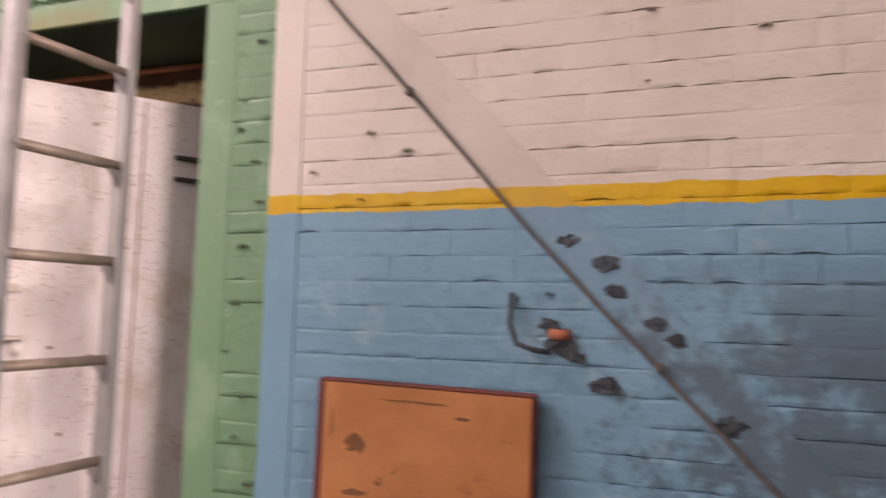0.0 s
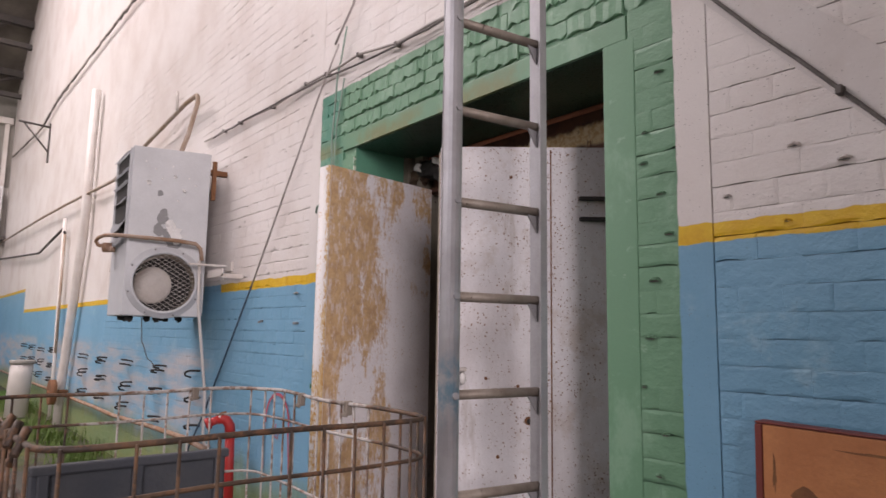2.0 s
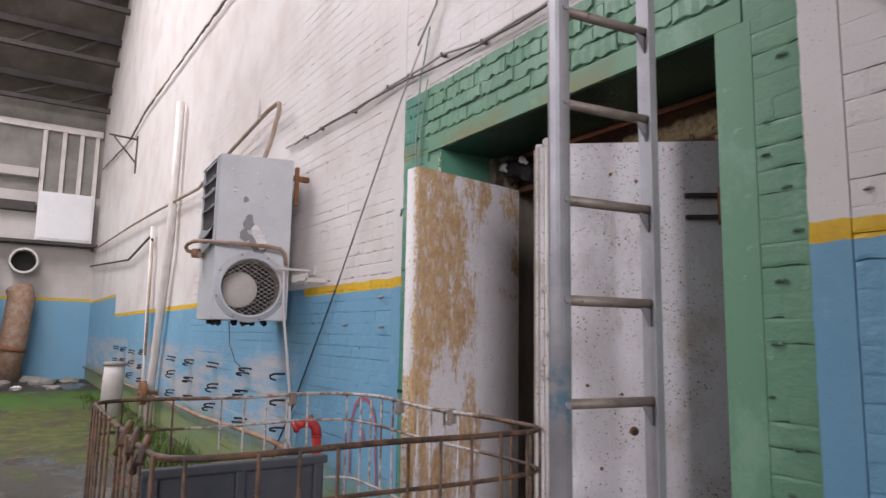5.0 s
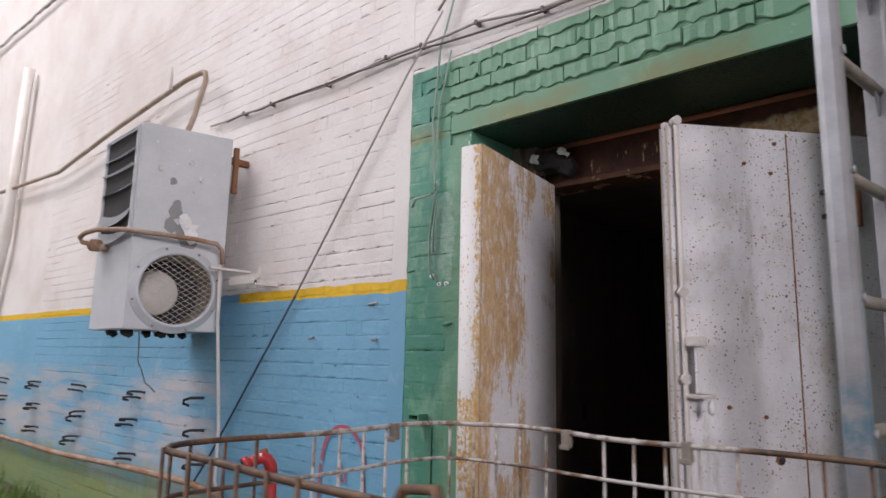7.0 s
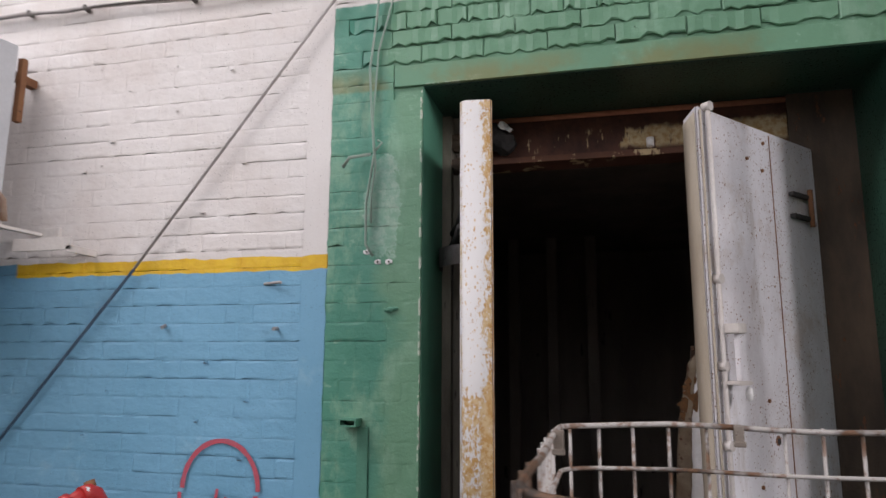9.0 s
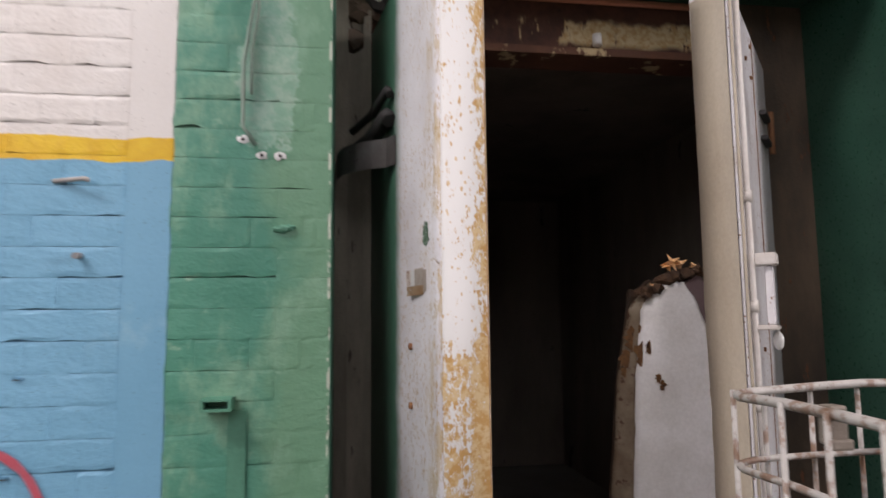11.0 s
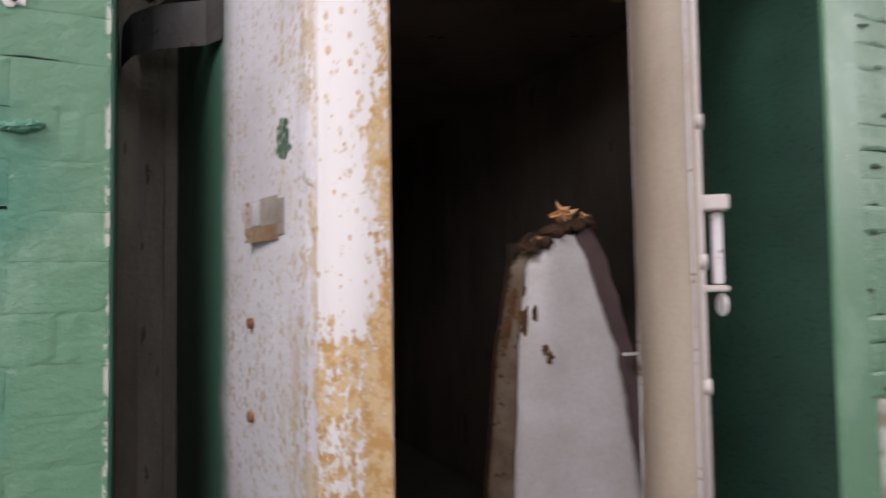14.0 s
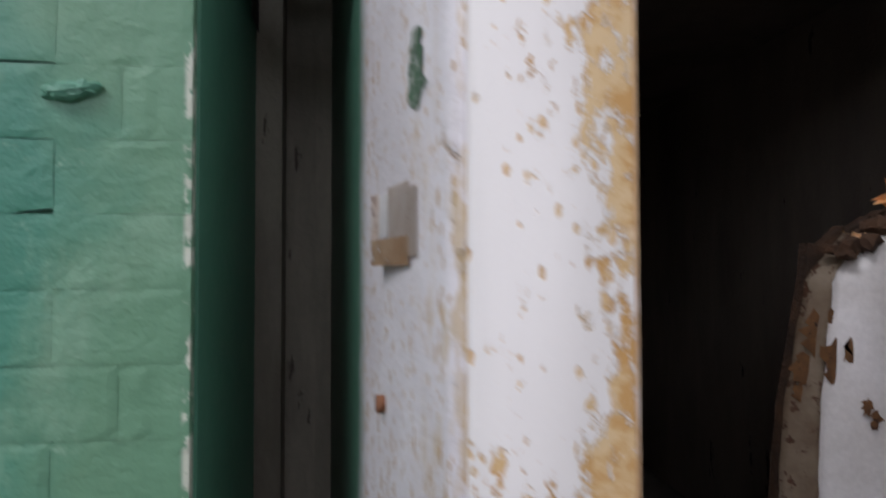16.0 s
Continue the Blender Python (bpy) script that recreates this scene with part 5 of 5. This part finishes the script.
part("worn_patch", bars((((-4.468, 1.800, 0.812), (-4.462, 1.790, 0.800)), 0.016), sides=8), M_PEEL, hyd, "small white patch on the elbow")
arch = bmesh.new()


def stroke(bm, pts, w):
    """A flat paint stroke on the wall along points in x and z."""
    pts = [Vector((p[0], p[1])) for p in pts]
    rows = []
    for i, p in enumerate(pts):
        d = (pts[min(i + 1, len(pts) - 1)] - pts[max(i - 1, 0)]).normalized()
        s = Vector((-d.y, d.x)) * w * (0.85 + 0.3 * noise.noise(Vector((p.x * 30, p.y * 30, 0))))
        rows.append((bm.verts.new((p.x + s.x, 1.9915, p.y + s.y)), bm.verts.new((p.x - s.x, 1.9915, p.y - s.y))))
    for a, b in zip(rows, rows[1:]):
        bm.faces.new((a[0], a[1], b[1], b[0]))


stroke(arch, [(-4.01 - 0.17 * math.cos(w), 0.797 + 0.19 * math.sin(w)) for w in [math.pi * i / 20 for i in range(21)]], 0.012)
stroke(arch, [(-4.19, 0.78), (-4.195, 0.62), (-4.19, 0.5)], 0.011)
stroke(arch, [(-3.85, 0.78), (-3.83, 0.62), (-3.81, 0.45)], 0.011)
stroke(arch, [(-4.02, 0.80), (-4.03, 0.72), (-3.99, 0.71), (-3.98, 0.77)], 0.008)
single("sprayed_arch", arch, M_SPRAY, "red sprayed arch on the blue wall", "graffiti", "", "structure")

# ---- orange board by the ladder ----
bd = thing("fire_board", "orange wooden board with a worn dull red frame", "board")
brd = Matrix.Translation((-0.584, 1.955, 0.606)) @ pose(0, 0, 0, 0, 1.2, 0)
bm = bmesh.new()
box(bm, -0.315, 0.315, -0.022, 0.02, -0.75, 0.545, 0.003, brd)
part("panel", bm, M_ORANGE, bd)
for name, r in (("frame_side", (-0.335, -0.316, -0.025, 0.03, -0.75, 0.545)), ("frame_side", (0.316, 0.323, -0.025, 0.03, -0.75, 0.545)), ("frame_top", (-0.335, 0.323, -0.024, 0.03, 0.546, 0.553))):
    bm = bmesh.new()
    box(bm, *r, 0.003, brd)
    part(name, bm, M_BOARD_RED, bd, "dull red frame strip")
for x, z, w, h in ((-0.20, 0.37, 0.045, 0.03), (-0.20, 0.23, 0.05, 0.012), (-0.285, 0.42, 0.006, 0.05), (-0.02, 0.505, 0.13, 0.004), (0.12, 0.47, 0.03, 0.006), (0.20, 0.20, 0.035, 0.02), (-0.05, 0.05, 0.05, 0.02)):
    bm = bmesh.new()
    blob = [(x + w * random.Random(i + int(9999 * w)).uniform(0.5, 1.15) * math.cos(6.283 * i / 16), z + h * random.Random(3 * i + 7).uniform(0.5, 1.2) * math.sin(6.283 * i / 16)) for i in range(16)]
    sheet(bm, blob, -0.0228, -0.0222)
    bmesh.ops.transform(bm, matrix=brd, verts=bm.verts)
    part("scuff", bm, M_RUST, bd, "brown scuff")

M_STUMP = worn("blue_black_stump", (0.025, 0.032, 0.04), (0.08, 0.11, 0.14), 0.6, 18, (0.02, 0.02, 0.02), 0.6, 40, 0.8)
M_BARE_BRICK = worn("bare_red_brick", (0.45, 0.16, 0.09), (0.34, 0.12, 0.08), 0.5, 20, None, 0.7, 20, 0.9)
# broken plaster and anchor stubs on the blue wall by the cable
for x, z, s, m in ((-0.22, 1.56, 0.03, "g"), (-0.12, 1.50, 0.035, "b"), (-0.10, 1.43, 0.03, "b"), (-0.27, 1.34, 0.03, "b"), (-0.24, 1.29, 0.045, "g"), (-0.20, 1.26, 0.03, "b"), (-0.12, 1.19, 0.04, "b"), (0.0, 1.35, 0.03, "b"), (0.05, 1.31, 0.03, "b"), (0.17, 1.11, 0.04, "b")):
    bm = bmesh.new()
    rng = random.Random(int(1000 * (x + z)))
    x, z = -0.18 + (x + 0.227) * 1.06, 1.495 + (z - 1.482) * 1.07
    bmesh.ops.create_icosphere(bm, subdivisions=2, radius=s * 0.7, matrix=Matrix.LocRotScale((x, 1.995, z), None, (1.35, 0.16, 0.75)))
    for v in bm.verts:
        v.co += Vector((rng.uniform(-1, 1), rng.uniform(-0.5, 0.2), rng.uniform(-1, 1))) * s * 0.33
    single("broken_anchor", bm, M_STUMP, "broken dark stump in the blue wall", "stump", "broken stumps")
run("exposed_brick", [(-0.222, 1.997, 1.318), (-0.190, 1.992, 1.314), (-0.165, 1.997, 1.318)], 0.016, M_BARE_BRICK, "chip of bare red brick in the blue wall", "brick")
run("bent_hook", [(-0.33, 1.99, 1.43), (-0.326, 1.95, 1.345), (-0.305, 1.945, 1.29), (-0.257, 1.95, 1.274), (-0.215, 1.97, 1.268)], 0.008, M_STUMP, "bent dark iron hook in the blue wall", "hook")



def paint_chip(x, z, size, mat, label, seed):
    """A lip of torn paint standing off the wall over a flat dark patch for its shade."""
    rng = random.Random(seed)
    ob = thing("paint_chip", label, "paint chip", group="paint chips")
    bm = bmesh.new()
    k = 7
    ring = [(x + size * (i / k - 0.5) * 2, z + size * 0.30 * math.sin(math.pi * i / k) + rng.uniform(-0.12, 0.12) * size) for i in range(k + 1)]
    a = [bm.verts.new((px, 1.999, pz + 0.25 * size)) for px, pz in ring]
    b = [bm.verts.new((px + rng.uniform(-0.002, 0.002), 1.996 - rng.uniform(0.25, 0.5) * size * math.sin(math.pi * (i + 0.3) / (k + 0.6)), pz - rng.uniform(0.05, 0.25) * size)) for i, (px, pz) in enumerate(ring)]
    fs = [bm.faces.new((a[i], a[i + 1], b[i + 1], b[i])) for i in range(k)]
    bmesh.ops.solidify(bm, geom=fs, thickness=0.0015)
    part("lip", bm, mat, ob)
    m = bmesh.new()
    # flat dark patch that paints the shade under the lip
    hollow = [(x + size * 0.85 * rng.uniform(0.6, 1.1) * math.cos(6.283 * i / 11), z - 0.12 * size + size * 0.13 * rng.uniform(0.4, 1.3) * math.sin(6.283 * i / 11)) for i in range(11)]
    m.faces.new([m.verts.new((px, 1.9935, pz)) for px, pz in hollow])
    bmesh.ops.recalc_face_normals(m, faces=m.faces)
    part("hollow", m, M_CHIP_SHADE, ob, "flat dark patch, painted shade under the torn paint")


M_CHIP_SHADE = worn("chip_lip_shade", (0.09, 0.095, 0.09), (0.16, 0.15, 0.13), 0.5, 60, None, 0.7, 20, 0.9)
chips = random.Random(52)
for i in range(13):
    paint_chip(chips.uniform(-1.30, -1.18), 0.55 + 0.142 * i + chips.uniform(-0.04, 0.04), chips.uniform(0.010, 0.026), PAINT, "torn chip of green paint on the door surround", i)
for i in range(14):
    x, z = chips.uniform(-1.0, 0.4), chips.uniform(0.7, 2.4)
    if not (-0.93 < x < -0.24 and z < 1.2):
        paint_chip(x, z, chips.uniform(0.008, 0.022), PAINT, "torn chip of paint on the brick wall", 40 + i)
for i in range(22):
    paint_chip(chips.uniform(-5.0, -3.72), chips.uniform(0.75, 2.8), chips.uniform(0.006, 0.017), PAINT, "torn chip of paint on the brick wall", 80 + i)
# small fittings on the green surround
for x, z in ((-3.362, 1.703), (-3.315, 1.703), (-3.41, 1.745)):
    a = thing("wall_anchor", "broken anchor hole with white plaster rim", "anchor", group="wall anchors")
    bm = bmesh.new()
    bmesh.ops.create_icosphere(bm, subdivisions=2, radius=0.011, matrix=Matrix.LocRotScale((x, 1.999, z), None, (1.3, 0.22, 0.9)))
    for v in bm.verts:
        v.co += Vector((math.sin(v.co.x * 900 + v.co.z * 1300), 0, math.cos(v.co.x * 1100 - v.co.z * 700))) * 0.0035
    part("rim", bm, M_PEEL, a)
    part("hole", bars((((x, 1.999, z), (x, 1.9955, z)), 0.0045)), M_BLACK, a)
st = thing("wall_stub", "green-painted steel stub sticking out of the surround", "stub")
part("tube", boxes((-3.485, -3.415, 1.935, 2.0, 1.086, 1.092), (-3.485, -3.415, 1.935, 2.0, 1.062, 1.068), (-3.485, -3.479, 1.935, 2.0, 1.068, 1.086), (-3.421, -3.415, 1.935, 2.0, 1.068, 1.086)), M_GREEN_STUB, st, "open square tube end")
part("plate", boxes((-3.43, -3.385, 1.993, 2.0, 0.6, 1.058), bevel=0.002), M_GREEN_STUB, st)
bm = bmesh.new()
rng = random.Random(31)
bmesh.ops.create_icosphere(bm, subdivisions=3, radius=0.03, matrix=Matrix.LocRotScale((-3.302, 1.998, 1.512), Euler((0, radians(-8), 0)), (1.0, 0.34, 0.30)))
for v in bm.verts:
    v.co += Vector((rng.uniform(-1, 1), rng.uniform(-0.6, 0.3), rng.uniform(-1, 1))) * 0.0028
single("paint_flap", bm, M_GREEN_STUB, "torn flap of green paint on the surround", "paint flap")
run("nail", [(-3.86, 2.0, 1.625), (-3.78, 1.975, 1.628), (-3.77, 1.98, 1.625)], 0.006, M_CABLE_PALE, "flat painted hook in the blue wall", "hook")
run("nail", [(-3.79, 2.0, 1.44), (-3.79, 1.965, 1.437)], 0.008, M_GREY_DARK, "stub of a nail in the blue wall", "hook")
run("nail", [(-4.32, 2.0, 1.455), (-4.31, 1.965, 1.445)], 0.008, M_GREY_DARK, "stub of a nail in the blue wall", "hook")

# ---- far end ----
cab = thing("wall_cabinet", "white sheet-metal cabinet on the far wall ledge", "cabinet")
part("body", boxes((-21.58, -21.1, 0.46, 1.84, 3.79, 5.15), bevel=0.02), M_GLASS_WHITE, cab)
part("door", boxes((-21.1, -21.07, 0.52, 1.78, 3.85, 5.1), bevel=0.01), M_GLASS_WHITE, cab)
single("ledge", boxes((-21.6, -21.0, -2.5, 2.0, 3.69, 3.77)), M_STEEL_DARK, "dark ledge under the far cabinet", "ledge")
wf = thing("window_frame", "white window frame without panes on the far wall", "window")
for y in (0.5, 0.98, 1.42, 1.82):
    part("post", boxes((-21.57, -21.47, y - 0.055, y + 0.055, 5.16, 6.98), bevel=0.01), M_PIPE_WHITE, wf)
part("head", boxes((-21.58, -21.45, -5.0, 1.95, 6.98, 7.16), bevel=0.01), M_PIPE_WHITE, wf)
for z in (4.6, 5.55):
    single("far_beam", boxes((-21.6, -21.3, -9.5, 0.42, z, z + 0.26), bevel=0.02), M_WHITE_FAR if z > 5 else M_STEEL_DARK, "long beam along the far wall", "beam")
duct = thing("air_duct", "open round duct end by the far wall", "duct")
ringbm = bmesh.new()
for x0, x1, r0, r1 in ((-21.5, -20.8, 0.34, 0.34), (-20.8, -20.8, 0.34, 0.29), (-20.8, -21.5, 0.29, 0.29)):
    va = [ringbm.verts.new((x0, 0.27 + r0 * math.cos(w), 3.18 + r0 * math.sin(w))) for w in [6.2832 * i / 24 for i in range(24)]]
    vb = [ringbm.verts.new((x1, 0.27 + r1 * math.cos(w), 3.18 + r1 * math.sin(w))) for w in [6.2832 * i / 24 for i in range(24)]]
    for i in range(24):
        ringbm.faces.new((va[i], va[(i + 1) % 24], vb[(i + 1) % 24], vb[i]))
part("collar", ringbm, M_PIPE_WHITE, duct)
part("dark_end", bars((((-21.55, 0.27, 3.18), (-21.3, 0.27, 3.18)), 0.29), sides=24), M_BLACK, duct)
part("shell", bars((((-21.2, -0.5, 3.15), (-21.2, -4.0, 3.0)), 0.4), sides=20), M_GREY_DARK, duct)
col = thing("stack_pipe", "thick rusty pipe standing before the far wall", "pipe")
part("shaft", bars((((-20.9, 0.10, F), (-20.85, 0.22, 1.1), (-20.9, 0.30, 2.2), (-21.0, 0.24, 2.42)), 0.32), sides=18), M_PIPE_RUST, col)
part("flange", bars((((-20.9, 0.12, 0.8), (-20.9, 0.14, 0.92)), 0.40), sides=18), M_RUST, col)
single("far_tank", boxes((-21.5, -20.2, -3.0, -0.4, F, 2.6), bevel=0.15), M_STEEL_DARK, "dark rusty tank by the far wall", "tank")
rng = random.Random(21)
for i in range(26):
    bm = bmesh.new()
    s = rng.uniform(0.05, 0.22)
    bmesh.ops.create_icosphere(bm, subdivisions=2, radius=s, matrix=Matrix.LocRotScale((rng.uniform(-21.2, -17.6), rng.uniform(-2.0, 1.7), F + s * 0.2), Euler((0, 0, rng.random() * 3)), (1.5, 1.2, 0.5)))
    for v in bm.verts:
        v.co += Vector((rng.uniform(-1, 1), rng.uniform(-1, 1), rng.uniform(-1, 1))) * s * 0.18
    single("rubble_lump", bm, M_CONCRETE if i % 4 else M_PEEL, "lump of rubble on the wet floor", "rubble", "rubble lumps")
for i in range(34):
    bm = bmesh.new()
    s, x = rng.uniform(0.08, 0.26), rng.uniform(-16.5, -5.8)
    y = rng.uniform(1.45, 1.88)
    for j in range(60):
        a, l = rng.random() * 6.283, rng.uniform(0.4, 1.0) * s
        b = Vector((x + rng.gauss(0, s * 0.6), y + rng.gauss(0, s * 0.4), F))
        t = b + Vector((math.cos(a) * l * 0.5, math.sin(a) * l * 0.5, l))
        w = Vector((-math.sin(a), math.cos(a), 0)) * 0.008
        bm.faces.new([bm.verts.new(p) for p in (b - w, b + w, t)])
    single("weed_tuft", bm, M_WEED, "tuft of weeds on the mossy floor", "weeds", "weed tufts", "stuff")
cone = thing("insulated_stub", "grey lagged pipe stub on the floor by the wall", "pipe")
part("lagging", bars((((-12.2, 1.55, F), (-12.25, 1.57, 0.62), (-12.3, 1.59, 0.82)), 0.16), sides=14), M_WHITE_FAR, cone)
part("cap", bars((((-12.3, 1.59, 0.81), (-12.3, 1.59, 0.87)), 0.18), sides=14), M_CONCRETE, cone)
gauge = thing("valve_wheel", "rusty hand wheel on the low pipe", "valve")
part("wheel", bars((((-10.6, 1.80, 0.5), (-10.6, 1.72, 0.5)), 0.17), sides=16), M_RUST, gauge)
part("stem", bars((((-10.6, 1.95, 0.5), (-10.6, 1.70, 0.5)), 0.03)), M_RUST, gauge)


# ---- bricks of the near wall ----
def brick_mesh(w, h, gap, rough, seed):
    """One painted brick face, flush but for the torn paint along its lower joint."""
    rng = random.Random(seed)
    bm = bmesh.new()
    k = 9 if w > 0.16 else 6
    soft = rough < 1
    top, low, t2, l2, lb = [], [], [], [], []
    for i in range(k + 1):
        x = -w / 2 + (w * i / k if not soft else 0.0 if i == 0 else w if i == k else 0.011 + (w - 0.022) * (i - 1) / (k - 2))
        end = i in (0, k)
        g = gap * max(0.0, rng.uniform(-0.7, 1.7) if not soft else 0.22 + 2.4 * noise.noise(Vector((seed * 3.7, x * 17, 1))))
        zt = h / 2 - rng.uniform(0, 0.0006) - gap * 0.2 * rng.random()
        zl = -h / 2 + g
        c = rough * rng.uniform(0.001, 0.005)
        ends = rough > 1
        if soft:
            c = rng.uniform(0.007, 0.013)
        xi = x if soft else x + (c if i == 0 else -c if i == k else 0) * 0.8
        y = rng.uniform(-1, 1) * rough * 0.0036 if not soft else 0.0009 if end else rng.uniform(-0.0006, 0.0004)
        top.append(bm.verts.new((xi, y, zt - c)))
        low.append(bm.verts.new((xi, y, zl + c)))
        dip = rough * 0.0035 if ends else (0.0004 + rough * 0.0026) * max(0.0, 0.7 + 1.8 * noise.noise(Vector((seed * 2.3, x * 11, 5))))
        t2.append(bm.verts.new((x, dip, zt)))
        l2.append(bm.verts.new((x, dip, zl)))
        lb.append(bm.verts.new((x, 0.012, zl)))
    for i in range(k):
        for a, b in ((l2, low), (low, top), (top, t2), (lb, l2)):
            f = bm.faces.new((a[i], a[i + 1], b[i + 1], b[i]))
            f.smooth = False
    for e, s in ((0, 1), (k, -1)):
        bm.faces.new([v for v in ((l2[e], low[e], top[e], t2[e])[::s])])
        b0, b1 = bm.verts.new((t2[e].co.x, 0.012, t2[e].co.z)), lb[e]
        bm.faces.new([v for v in ((b1, l2[e], t2[e], b0)[::s])])
    bmesh.ops.recalc_face_normals(bm, faces=bm.faces)
    return mesh_of("brick", bm, PAINT)


COURSE, LENGTH = 0.077, 0.262
north = bpy.data.objects["wall_north"]
kinds = {}
rng = random.Random(77)
far_verts, far_faces = [], []


def add_brick(x0, x1, z, near):
    w = round(x1 - x0, 4)
    if w < 0.04:
        return
    green = z > 2.52 and GREEN_L < x0 and x1 < GREEN_R + 0.1 and z < GREEN_TOP
    crack = noise.noise(Vector((x0 * 0.9, z * 7.0, 3.0))) + rng.uniform(-0.25, 0.25)
    level = 0 if crack < -0.25 else 1 if crack < 0.16 else 2
    if green:
        level = 3
    elif GREEN_L < x0 < GREEN_R:
        level = rng.choice((0, 1, 2)) if x0 > -2 else 0 if rng.random() < 0.3 or x0 > -3.33 and x1 < DOOR_L + 0.01 else min(level, 1)
    key = (w, level, rng.randrange(5))
    if key not in kinds:
        kinds[key] = brick_mesh(x1 - x0 - (0.0, 0.0, 0.0, 0.004)[level], COURSE, (0.0, 0.0026, 0.0056, 0.014)[level], (0.0, 0.12, 0.5, 1.2)[level], len(kinds))
    y = 2.0 + rng.gauss(0, 0.0002 if level < 3 else 0.0045)
    m = pose((x0 + x1) / 2, min(2.005, max(1.993, y)), z + COURSE / 2, rng.gauss(0, 0.2), rng.gauss(0, 0.03), rng.gauss(0, 0.04))
    if near:
        ob = new("brick", kinds[key])
        ob.parent, ob.matrix_world = north, m
    else:
        base = len(far_verts)
        far_verts.extend(m @ v.co for v in kinds[key].vertices)
        far_faces.extend([base + i for i in p.vertices] for p in kinds[key].polygons)


PILASTER = -1.315
setting("plaster_pilaster", boxes((DOOR_R, PILASTER, 1.9985, 2.0095, F, DOOR_TOP)), PAINT_SMOOTH, "smooth green plaster along the doorway edge", "plaster")
spans = [(-8.95, -3.69), (GREEN_L, DOOR_L), (PILASTER, GREEN_R), (-1.042, 1.6)]
nearest = 0
for row in range(55):
    z = F + row * COURSE
    rows = spans if z + COURSE < DOOR_TOP else [(-8.95, -3.69), (GREEN_L, GREEN_R), (-1.042, 1.6)]
    if z < 2.53 < z + COURSE or (z < 2.53 and z + COURSE > DOOR_TOP):
        rows = [(-8.95, -3.69), (GREEN_L, DOOR_L - 0.125), (DOOR_R + 0.105, GREEN_R), (-1.042, 1.6)]
    for a, b in rows:
        header = row % 4 == 3
        x = a
        edge = a + (LENGTH / 2 if row % 2 else LENGTH) * (0.5 if header else 1.0)
        while x < b - 0.001:
            e = min(edge, b)
            if b - e < 0.05:
                e = b
            close = -4.35 < x < -0.9 and 0.95 < z < 2.8 and nearest < 300
            nearest += close
            add_brick(x, e, z, close)
            x, edge = e, e + (LENGTH / 2 if header else LENGTH)
me = bpy.data.meshes.new("brickwork")
me.from_pydata(far_verts, [], far_faces)
me.materials.append(PAINT)
tagged(new("brickwork", me), "painted bricks of the wall", "", "", "stuff").parent = north
